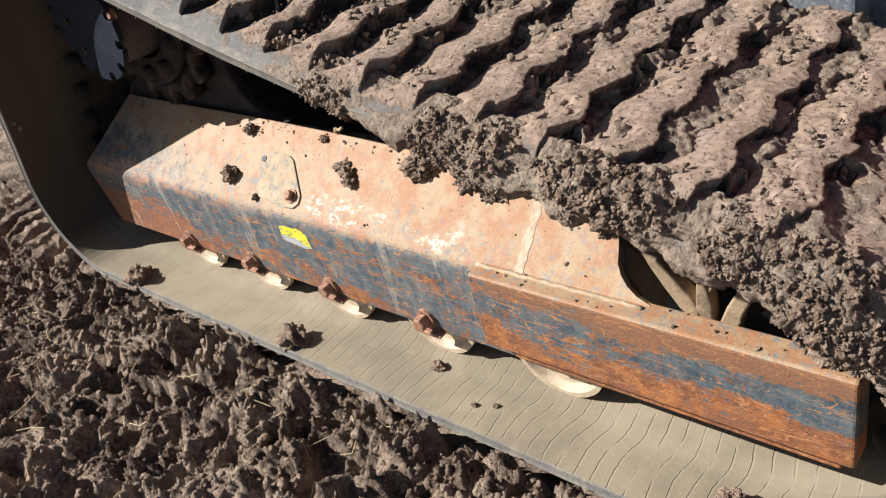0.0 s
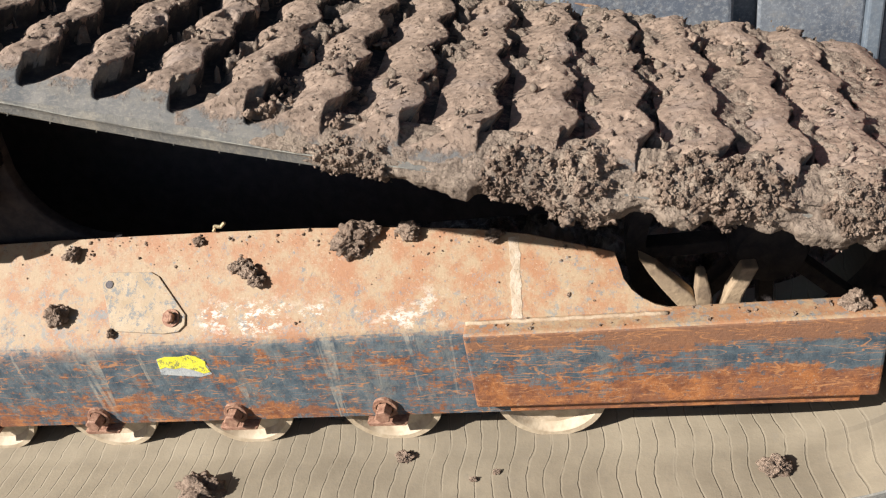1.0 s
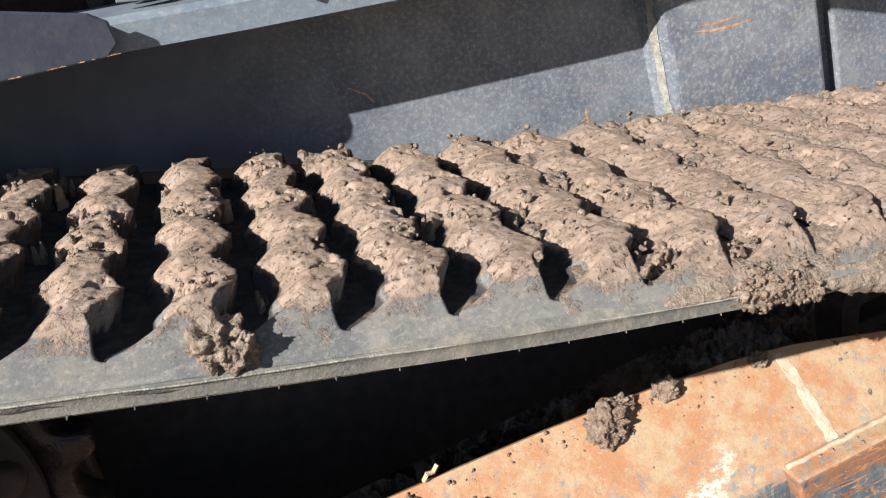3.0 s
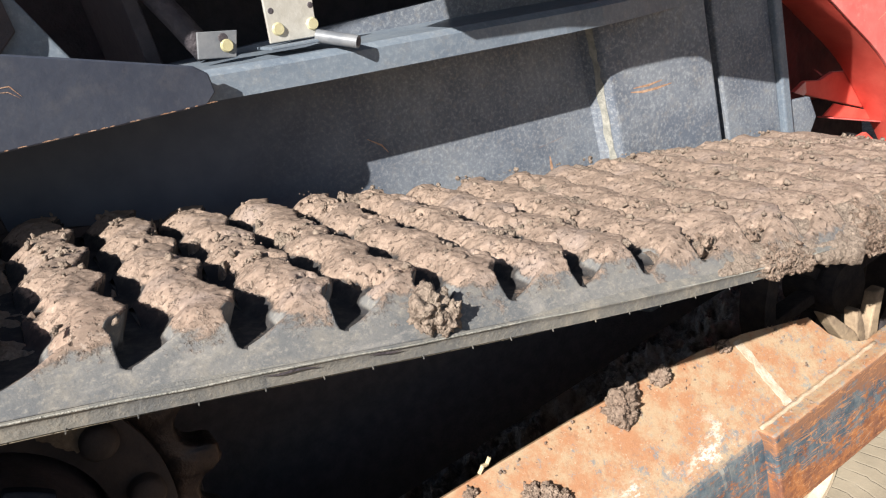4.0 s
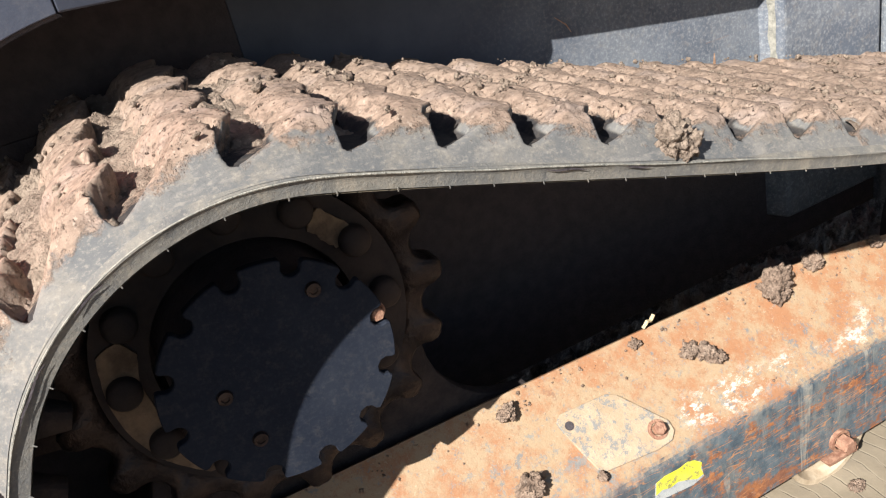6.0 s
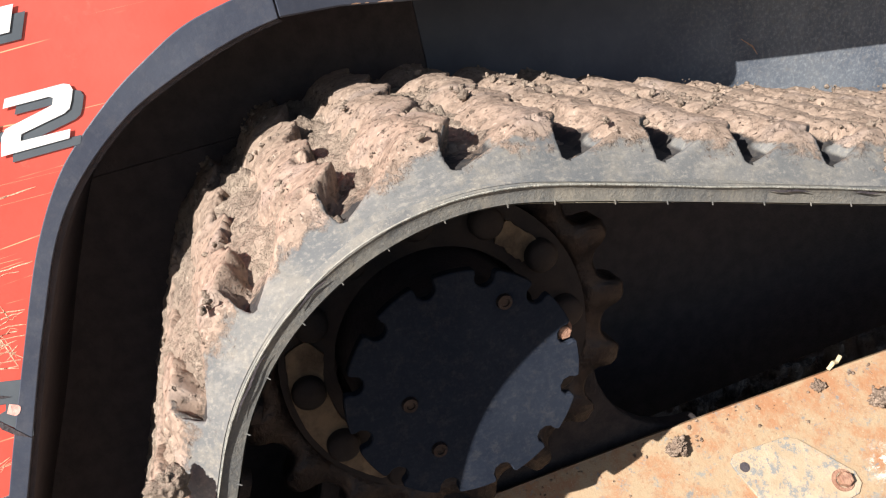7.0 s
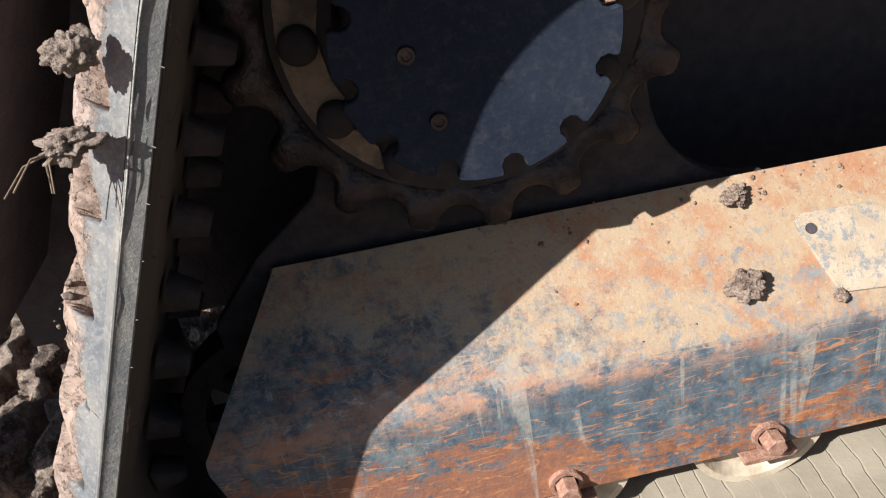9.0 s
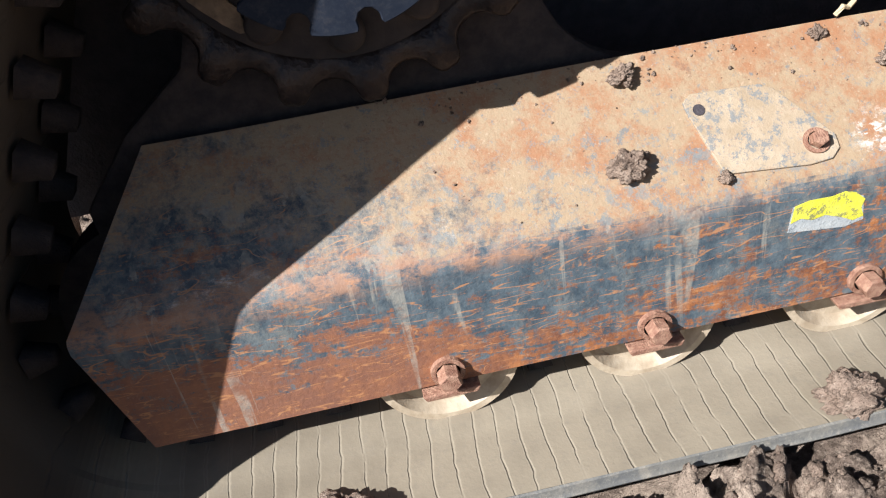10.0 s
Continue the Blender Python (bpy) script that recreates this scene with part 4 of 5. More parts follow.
# hub cover with a notched rim
rim = []
for k in range(12):
    base = math.radians(8.5 + 30 * k)
    R, nr = 0.1245, 0.0108
    for j in range(5):
        a = base - math.radians(15) + math.radians(9.4) * j / 4
        rim.append((SX + R * math.cos(a), SZ + R * math.sin(a)))
    cx, cz = SX + 0.1165 * math.cos(base), SZ + 0.1165 * math.sin(base)
    for j in range(7):
        a = base - math.radians(70) - math.radians(220) * j / 6
        rim.append((cx + nr * math.cos(a), cz + nr * math.sin(a)))
    for j in range(4):
        a = base + math.radians(5.6) + math.radians(7.0) * j / 3
        rim.append((SX + R * math.cos(a), SZ + R * math.sin(a)))
cover2 = part("hub_cover", prism(rim, -0.020, -0.008, 0.0012, 1), DISC, sprocket, "dark painted round hub cover with notched rim")
part("final_drive_housing", lathe(SX, SZ, [(0, -0.006), (0.100, -0.006), (0.104, 0.0), (0.112, 0.14)], 48), BLACK, sprocket, "", True)
for dx, dz in ((-0.0605, 0.0035), (-0.0435, -0.0585), (0.0565, 0.0775)):
    part("cover_plug", lathe(SX + dx, SZ + dz, [(0, -0.023), (0.004, -0.023), (0.0045, -0.0245), (0.0075, -0.0245), (0.0085, -0.020)], 16), TOOTH, cover2)
part("cover_bolt", hex_bolt(SX + 0.116 * math.cos(radians(8.5)), -0.004, SZ + 0.116 * math.sin(radians(8.5)), 0.008, 0.012), BOLT, cover2)

FLAKE = plain_material("dry_mud_flake", (0.10, 0.072, 0.05), (0.28, 0.205, 0.135), 0.85, 0, 30)
# dried mud flaked on the ring
for a0, a1, r0, r1 in ((30, 51, 0.131, 0.160), (156, 234, 0.132, 0.170)):
    g = np.random.default_rng(int(a0))
    n = 40
    wob = np.convolve(g.normal(size=n + 8), np.ones(5) / 5, "same")[4:-4]
    wide = np.minimum(1, 3.2 * np.sin(np.pi * np.arange(n) / (n - 1)) ** 0.8)
    arc = [radians(a0 + (a1 - a0) * k / (n - 1)) for k in range(n)]
    mid = [r1 - 0.004 if a1 > 200 and k > n * 0.6 else (r0 + r1) / 2 for k in range(n)]
    outer = [min(r1, m + (r1 - r0) * 0.5 * w) + 0.0014 * b for m, w, b in zip(mid, wide, wob)]
    inner = [max(r0, m - (r1 - r0) * 0.5 * w) + 0.0022 * b for m, w, b in zip(mid, wide, wob[::-1])]
    pts = [(SX + r * math.cos(a), SZ + r * math.sin(a)) for r, a in zip(outer, arc)] + [(SX + r * math.cos(a), SZ + r * math.sin(a)) for r, a in zip(inner[::-1], arc[::-1])]
    part("mud_flake", prism(pts, 0.071, 0.0748, 0), FLAKE, sprocket, "flake of dried tan mud")


def nubs():
    """Short moulding hairs along the belt's lower lip."""
    g = np.random.default_rng(33)
    bm = bmesh.new()
    for k in range(44):
        s = -0.6 + 2.1 * k / 44 + g.normal() * 0.003
        p = carry(np.array([s, s]), np.array([Y0 + 0.001, Y0 - 0.001]), np.array([-0.004, -0.0078]))
        a, b = Vector(p[0]), Vector(p[1])
        r = [bm.verts.new(a + Vector((0.0009 * math.cos(t), 0.0009 * math.sin(t), 0))) for t in (0, 2.1, 4.2)]
        q = [bm.verts.new(b + Vector((0.0006 * math.cos(t), 0.0006 * math.sin(t), 0))) for t in (0, 2.1, 4.2)]
        for i in range(3):
            bm.faces.new((r[i], r[(i + 1) % 3], q[(i + 1) % 3], q[i]))
        bm.faces.new(q)
    return bm


tagged(part("moulding_hairs", nubs(), RUBBER, track), "short rubber moulding hairs", "", "", "stuff")
ss = np.linspace(-0.62, 1.12, 240)
part("moulding_line", tube([Vector(q) for q in carry(ss, Y0 - 0.0031 + 0.0004 * np.sin(ss * 70), 0.0086 + 0.0006 * np.sin(ss * 31))], 0.0008, 5), CHALK, track, "thin pale moulding line")

# open cracks beside the moulding line on the rear run
for s0, l in ((-0.205, 0.030), (-0.300, 0.055), (-0.395, 0.018), (-0.455, 0.050), (-0.560, 0.035), (0.21, 0.045), (0.30, 0.030)):
    ss = s0 + l * np.linspace(0, 1, 9)
    wid = 0.0009 * np.sin(np.pi * np.linspace(0.04, 0.96, 9)) + 0.0001
    mid = 0.0060 + 0.0006 * np.sin(ss * 190)
    lo, hi = carry(ss, np.full(9, Y0 - 0.0038), mid - wid), carry(ss, np.full(9, Y0 - 0.0038), mid + wid)
    fast_mesh("crack", np.concatenate([lo, hi]), np.array([(k, k + 1, k + 10, k + 9) for k in range(8)]), BLACK, track)

# ---------- loader body ----------
chassis = new("chassis")
chassis.parent = loader
tagged(chassis, "dusty blue-grey painted steel chassis side")
WY = 0.400          # chassis side wall
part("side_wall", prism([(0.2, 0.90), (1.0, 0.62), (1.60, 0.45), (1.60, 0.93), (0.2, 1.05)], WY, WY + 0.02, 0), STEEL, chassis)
# rest of the same wall in near black, its shade put into the colour
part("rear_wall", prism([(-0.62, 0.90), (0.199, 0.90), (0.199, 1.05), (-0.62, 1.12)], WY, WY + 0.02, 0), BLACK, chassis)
part("lower_wall", prism([(-0.62, 0.22), (1.60, 0.22), (1.60, 0.449), (1.0, 0.619), (0.2, 0.899), (-0.62, 0.899)], WY, WY + 0.02, 0), BLACK, chassis, "lower chassis side, near black for its shade")


def build_box():
    """Raised housing on the chassis side."""
    x0, x1, z0, z1, d = 1.150, 1.405, 0.30, 0.93, 0.042
    bm = bmesh.new()
    a = [bm.verts.new(p) for p in ((x0 - 0.018, WY + 0.001, z0), (x1 + 0.004, WY + 0.001, z0), (x1 + 0.004, WY + 0.001, z1), (x0 - 0.018, WY + 0.001, z1))]
    b = [bm.verts.new(p) for p in ((x0, WY - d, z0), (x1, WY - d, z0), (x1, WY - d, z1), (x0, WY - d, z1))]
    bm.faces.new(b)
    for i in range(4):
        j = (i + 1) % 4
        bm.faces.new((a[i], a[j], b[j], b[i]))
    bmesh.ops.recalc_face_normals(bm, faces=bm.faces)
    return bevel(bm, 0.008, 3, 20)


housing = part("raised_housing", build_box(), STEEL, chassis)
# pale strip: dust, plus the sun on this bevel put into the colour
edge = bmesh.new()
g = np.random.default_rng(8)
rows = []
for k in range(30):
    z = 0.50 + 0.43 * k / 29
    a, b = 0.35 + 0.12 * g.random(), 0.66 + 0.12 * g.random()
    rows.append([edge.verts.new((1.132 + 0.018 * t - 0.0012, WY - 0.042 * t - 0.0006, z)) for t in (a, b)])
for r, s in zip(rows, rows[1:]):
    edge.faces.new((r[0], r[1], s[1], s[0]))
part("sunlit_dusty_edge", edge, CHALK, housing, "pale dust and painted sun along the housing's edge")


def scratch(points, surface, width, parent, mat=None):
    """A thin scratch that follows points (x, z) on a surface y(x)."""
    bm = bmesh.new()
    rows = []
    for i, (x, z) in enumerate(points):
        a, b = points[max(i - 1, 0)], points[min(i + 1, len(points) - 1)]
        d = Vector((b[0] - a[0], b[1] - a[1])).normalized()
        w = width * (0.35 if i in (0, len(points) - 1) else 1.0)
        rows.append([bm.verts.new((x - s * d.y * w, surface(x - s * d.y * w) - 0.0004, z + s * d.x * w)) for s in (-1, 1)])
    for r, s in zip(rows, rows[1:]):
        bm.faces.new((r[0], r[1], s[1], s[0]))
    return part("scratch", bm, mat or WORN, parent)


for pts in ([(1.193, 0.737), (1.22, 0.729), (1.255, 0.724), (1.292, 0.721)], [(1.20, 0.742), (1.235, 0.736), (1.27, 0.734)], [(1.168, 0.627), (1.185, 0.621), (1.203, 0.618)]):
    scratch(pts, lambda x: WY - 0.042, 0.0022, housing)
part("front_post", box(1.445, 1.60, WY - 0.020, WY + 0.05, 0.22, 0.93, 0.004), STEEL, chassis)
part("post_lip", box(1.600, 1.624, WY - 0.034, WY + 0.05, 0.22, 0.93, 0.004), BEAM, chassis)
scratch([(1.023, 0.677), (1.022, 0.66), (1.019, 0.641)], lambda x: WY, 0.003, chassis)
scratch([(0.70, 0.832), (0.72, 0.815), (0.728, 0.80)], lambda x: WY, 0.0014, chassis)
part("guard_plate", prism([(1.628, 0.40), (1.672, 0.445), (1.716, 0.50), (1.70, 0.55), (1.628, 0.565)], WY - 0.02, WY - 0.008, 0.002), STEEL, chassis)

# arm out of view, added and shaped to cast the chassis side's shadow
lift = part("shadow_arm", prism([(0.60, 1.183), (0.781, 1.149), (0.949, 1.122), (1.003, 1.106), (1.036, 1.078), (1.195, 1.008), (1.33, 0.955), (1.41, 0.98), (1.452, 1.055), (1.305, 1.198), (1.14, 1.32), (1.0, 1.36), (0.60, 1.40)], 0.100, 0.20, 0.004), BEAM, chassis, "unseen blue-grey arm added to shade the chassis side")

# upper beam over the track
BY = 0.275
part("upper_beam", extrude_x([(BY, 0.0), (BY, 0.030), (BY + 0.012, 0.038), (WY, 0.044), (WY, 0.038), (BY + 0.008, 0.026), (BY + 0.008, 0.0)],
     [(0.40, 0, 0.9935), (0.602, 0, 0.960), (0.791, 0, 0.931), (1.015, 0, 0.897), (1.10, 0.01, 0.884), (1.20, 0.04, 0.868), (1.42, 0.11, 0.835)]), BEAM, chassis, "blue-grey folded steel beam")


def shelf():
    """Folded floor between the trim plate and the chassis wall."""
    bm = bmesh.new()
    rows = []
    for x, z in ((-0.004, 1.16), (0.059, 1.15), (0.167, 1.125), (0.221, 1.105), (0.351, 1.055), (0.468, 1.012)):
        y = 0.127 + (x + 0.004) * 0.275
        rows.append([bm.verts.new(p) for p in ((x, y, z), (x, WY, z), (x, WY, z - 0.006), (x, y, z - 0.006))])
    for r, s in zip(rows, rows[1:]):
        for i in range(4):
            bm.faces.new((r[i], r[(i + 1) % 4], s[(i + 1) % 4], s[i]))
    bm.faces.new(rows[0][::-1])
    bm.faces.new(rows[-1])
    return bm


part("shelf", shelf(), BLACK, chassis)


def trim_plate():
    """The arch trim runs on ahead of the arch, leaning in towards the chassis."""
    low = [(-0.004, 1.052), (0.059, 1.047), (0.167, 1.028), (0.221, 1.020), (0.351, 1.000), (0.455, 0.985), (0.470, 0.995)]
    up = [(-0.004, 1.30), (0.059, 1.19), (0.167, 1.148), (0.221, 1.126), (0.351, 1.074), (0.455, 1.032), (0.470, 1.018)]
    bm = bmesh.new()
    rows = [[bm.verts.new((x, 0.118 + (x + 0.004) * 0.275 + dy, z)) for (x, z), dy in ((lo, 0.0), (hi, 0.0), (hi, 0.008), (lo, 0.008))] for lo, hi in zip(low, up)]
    for r, s in zip(rows, rows[1:]):
        for i in range(4):
            bm.faces.new((r[i], r[(i + 1) % 4], s[(i + 1) % 4], s[i]))
    bm.faces.new(rows[0][::-1])
    bm.faces.new(rows[-1])
    bmesh.ops.recalc_face_normals(bm, faces=bm.faces)
    return bevel(bm, 0.002, 2, 40)


part("bay_back", box(-0.62, 1.6, 0.75, 0.77, 0.6, 2.1, 0), BLACK, chassis)
part("bay_floor", prism([(-0.62, 1.06), (0.49, 0.99), (1.6, 0.85), (1.6, 0.83), (0.49, 0.97), (-0.62, 1.04)], WY + 0.02, 0.75, 0), BLACK, chassis)
part("upper_cover", prism([(0.62, 1.10), (1.65, 0.92), (1.65, 1.7), (0.62, 1.7)], WY + 0.05, WY + 0.07, 0.003), BLACK, chassis)
# unseen panel, added to keep the sun out of the bay
part("upper_sun_blocker", box(-0.002, 0.62, 0.118, 0.130, 1.40, 2.15, 0.002), TRIM, chassis, "unseen charcoal panel added to shade the bay")
# unseen slab, added to hold skylight off the upper wall
part("sky_blocker", box(0.62, 1.45, 0.20, 0.45, 1.37, 1.39, 0.002), BLACK, chassis)
part("bay_side", box(0.44, 0.46, 0.42, 0.75, 0.99, 1.9, 0.002), BLACK, chassis)
part("arm_pivot_plate", prism([(0.10, 1.09), (0.345, 1.070), (0.285, 1.22), (0.10, 1.32)], 0.300, 0.312, 0.003), BEAM, chassis)
pin = part("pivot_collar", lathe(0.232, 1.165, [(0.020, 0.275), (0.024, 0.262), (0.042, 0.262), (0.050, 0.275), (0.053, 0.286), (0.053, 0.299), (0.020, 0.299), (0.020, 0.275)], 40), PALE_DUST, chassis, "dusty tan round steel collar", True)
part("collar_pad", prism([(0.14, 1.105), (0.27, 1.098), (0.30, 1.12), (0.30, 1.2), (0.14, 1.25)], 0.2895, 0.2995, 0.002), BLACK, chassis)
part("hydraulic_hose", tube([(0.505, 0.36, 1.03), (0.49, 0.39, 1.08), (0.47, 0.43, 1.14), (0.46, 0.47, 1.25)], 0.016, 16), BLACK, chassis, "dark hydraulic hose", True)


PAINT = plain_material("pale_blue_bracket_paint", (0.13, 0.14, 0.155), (0.21, 0.215, 0.22), 0.45, 0.1, 30, 0.4, 0.0004)


def bracket(x0, x1, z0, z1, y, holes, name, mat, lean=0.0):
    b = part(name, prism([(x0, z0), (x1, z0 - lean), (x1 + 0.012, z1 - lean), (x0 + 0.010, z1)], y, y + 0.005, 0.001), mat, chassis)
    for hx, hz, r, m in holes:
        part("bracket_bolt" if m is BRASS else "bracket_hole", lathe(hx, hz, [(0, y - 0.004 if m is BRASS else y - 0.0006), (r * 0.8, y - 0.004 if m is BRASS else y - 0.0006), (r, y)], 20), m, b, "yellow zinc bolt" if m is BRASS else "")
    return b


bracket(0.480, 0.527, 1.030, 1.061, 0.312, [(0.520, 1.035, 0.0085, BRASS), (0.5185, 1.045, 0.0062, BLACK)], "angle_bracket", PAINT, 0.012)
bracket(0.575, 0.640, 1.020, 1.086, 0.312, [(0.591, 1.034, 0.0085, BRASS), (0.638, 1.027, 0.0085, BRASS), (0.589, 1.058, 0.004, BLACK), (0.643, 1.050, 0.004, BLACK), (0.603, 1.075, 0.004, BLACK), (0.642, 1.066, 0.003, BLACK)], "bolt_bracket", ZINC, 0.010)
part("bracket_foot", prism([(0.566, 1.014), (0.650, 1.002), (0.650, 1.006), (0.566, 1.018)], 0.290, 0.345, 0.001), BEAM, chassis)


PA, PB = Vector((0.634, 0.298, 1.012)), Vector((0.669, 0.256, 0.993))
pp = part("drain_pipe", tube([PA, PB], 0.0085, 20), PAINT, chassis, "short grey steel drain pipe", True)
pp.data.set_sharp_from_angle(angle=radians(40))
d = (PB - PA).normalized()
part("pipe_bore", tube([PB - d * 0.002, PB + d * 0.0006], 0.0055, 16), BLACK, pp)

# rear side panel with its arch
PY = 0.118
ARCH = [(-0.005, 1.052), (-0.038, 1.047), (-0.083, 1.035), (-0.136, 1.016), (-0.166, 1.002), (-0.198, 0.981), (-0.233, 0.952), (-0.260, 0.922), (-0.283, 0.887), (-0.307, 0.841), (-0.335, 0.787), (-0.368, 0.718), (-0.412, 0.626), (-0.465, 0.527), (-0.542, 0.373)]
INNER_ARCH = [(-0.005, 1.086), (-0.02, 1.083), (-0.055, 1.077), (-0.096, 1.067), (-0.133, 1.048), (-0.167, 1.029), (-0.203, 1.003), (-0.237, 0.975), (-0.265, 0.942), (-0.293, 0.900), (-0.317, 0.856), (-0.350, 0.791), (-0.388, 0.717), (-0.418, 0.655)]


def rounded(pts, n=70):
    """The same outline through more points, on a smooth curve."""
    P = [Vector(p) for p in pts]
    P = [P[0] * 2 - P[1]] + P + [P[-1] * 2 - P[-2]]
    out = []
    for k in range(n):
        u = (len(pts) - 1) * k / (n - 1)
        i = min(int(u), len(pts) - 2)
        t = u - i
        a, b, c, d = P[i:i + 4]
        out.append(0.5 * ((2 * b) + (c - a) * t + (2 * a - 5 * b + 4 * c - d) * t * t + (3 * b - a - 3 * c + d) * t ** 3))
    for _ in range(5):
        out = [out[0]] + [(a + 2 * b + c) / 4 for a, b, c in zip(out, out[1:], out[2:])] + [out[-1]]
    return [(v.x, v.y) for v in out]


ARCH, INNER_ARCH = rounded(ARCH), rounded(INNER_ARCH)
panel = new("side_panel")
panel.parent = loader
tagged(panel, "scratched red side panel with charcoal arch trim")
# the sheet's unseen top reaches 2.15 only to shade the bay
part("red_sheet", prism(INNER_ARCH + [(-1.3, 0.665), (-1.3, 2.15), (-0.005, 2.15)], PY, PY + 0.006, 0), RED, panel, "glossy scratched red panel")
part("arch_trim", prism(ARCH + [(-0.556, 0.352), (-0.60, 0.348), (-1.3, 0.35), (-1.3, 0.664)] + INNER_ARCH[::-1], PY - 0.001, PY + 0.007, 0.001), TRIM, panel, "scuffed charcoal arch trim")
# near black stands for the shade inside the arch
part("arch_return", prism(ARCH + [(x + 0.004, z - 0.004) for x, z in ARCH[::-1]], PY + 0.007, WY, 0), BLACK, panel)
front_trim = part("front_trim", trim_plate(), TRIM, panel, "scratched charcoal steel trim plate")


def trim_y(x):
    return 0.118 + (x + 0.004) * 0.275


for pts, wd in (([(0.221, 1.114), (0.221, 1.103), (0.206, 1.090), (0.189, 1.079), (0.175, 1.060), (0.158, 1.041), (0.147, 1.033)], 0.0006), ([(0.222, 1.109), (0.230, 1.095), (0.242, 1.080)], 0.0006), ([(0.225, 1.109), (0.234, 1.095), (0.243, 1.083)], 0.0004),
                ([(0.251, 1.077), (0.266, 1.075), (0.273, 1.062)], 0.0006), ([(0.252, 1.073), (0.263, 1.070), (0.271, 1.061)], 0.0004), ([(0.177, 1.063), (0.194, 1.057), (0.215, 1.046)], 0.0006), ([(0.176, 1.057), (0.190, 1.050), (0.205, 1.040)], 0.0004),
                ([(0.175, 1.069), (0.165, 1.053), (0.150, 1.036)], 0.0006), ([(0.182, 1.068), (0.172, 1.050), (0.157, 1.034)], 0.0005), ([(0.03, 1.10), (0.07, 1.085), (0.12, 1.082)], 0.0005)):
    scratch(pts, trim_y, wd, front_trim)
g = np.random.default_rng(21)
for k in range(26):
    x = 0.06 + 0.40 * (k + g.random()) / 26
    z = float(np.interp(x, [-0.004, 0.059, 0.167, 0.221, 0.351, 0.455], [1.052, 1.047, 1.028, 1.020, 1.000, 0.985])) + 0.0016
    l = 0.004 + 0.010 * g.random()
    scratch([(x, z), (x + l * 0.5, z - l * 0.07 + 0.0003), (x + l, z - l * 0.155)], trim_y, 0.0007, front_trim)
# liner in near black too, for the arch's shade
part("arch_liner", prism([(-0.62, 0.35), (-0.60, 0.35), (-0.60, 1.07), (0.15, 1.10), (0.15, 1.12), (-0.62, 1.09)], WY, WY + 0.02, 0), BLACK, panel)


def decal(loops, y, mat, name, label="", shift=(0, 0)):
    """A thin flat shape on the side panel; loops of (x, z), the second one a hole."""
    cu = bpy.data.curves.new(name, "CURVE")
    cu.dimensions, cu.fill_mode, cu.extrude = "2D", "BOTH", 0.0002
    for pts in loops:
        sp = cu.splines.new("POLY")
        sp.points.add(len(pts) - 1)
        for p, (x, z) in zip(sp.points, pts):
            p.co = (x + shift[0], z + shift[1], 0, 1)
        sp.use_cyclic_u = True
    tmp = bpy.data.objects.new(name, cu)
    me = bpy.data.meshes.new_from_object(tmp)
    bpy.data.objects.remove(tmp)
    me.transform(Matrix.Translation((0, y, 0)) @ Matrix.Rotation(radians(90), 4, "X"))
    me.materials.clear()
    me.materials.append(mat)
    ob = new(name, me)
    ob.parent = panel
    if label:
        tagged(ob, label)
    return ob


ZERO = [[(-0.386, 1.070), (-0.380, 1.077), (-0.370, 1.080), (-0.346, 1.081), (-0.318, 1.081), (-0.307, 1.078), (-0.303, 1.072), (-0.304, 1.066), (-0.322, 1.012), (-0.327, 1.003), (-0.338, 0.998), (-0.377, 0.998), (-0.402, 0.998), (-0.408, 1.002), (-0.408, 1.010)],
        [(-0.359, 1.062), (-0.356, 1.066), (-0.340, 1.066), (-0.335, 1.064), (-0.336, 1.059), (-0.349, 1.018), (-0.353, 1.013), (-0.358, 1.012), (-0.372, 1.012), (-0.374, 1.014), (-0.374, 1.019)]]
DASH = [[(-0.312, 1.016), (-0.307, 1.024), (-0.278, 1.024), (-0.283, 1.016)]]
TWO = [[(-0.269, 1.036), (-0.264, 1.044), (-0.212, 1.044), (-0.207, 1.042), (-0.206, 1.037), (-0.211, 1.027), (-0.215, 1.021), (-0.221, 1.018), (-0.263, 1.010), (-0.266, 1.004), (-0.221, 1.003), (-0.225, 0.995), (-0.287, 0.995), (-0.280, 1.012), (-0.274, 1.018), (-0.228, 1.028), (-0.225, 1.034), (-0.228, 1.036)]]
BAR_A = [[(-0.356, 1.096), (-0.345, 1.098), (-0.336, 1.101), (-0.323, 1.113), (-0.306, 1.135), (-0.341, 1.135)]]
BAR_B = [[(-0.277, 1.120), (-0.279, 1.098), (-0.238, 1.098), (-0.226, 1.120)]]
for loops, name in ((ZERO, "model_number"), (DASH, "model_number"), (TWO, "model_number"), (BAR_A, "model_letter"), (BAR_B, "model_letter")):
    decal(loops, PY - 0.0010, GREY, name + "_shade", "", (0.007, -0.008))
    decal(loops, PY - 0.0020, WHITE, name)
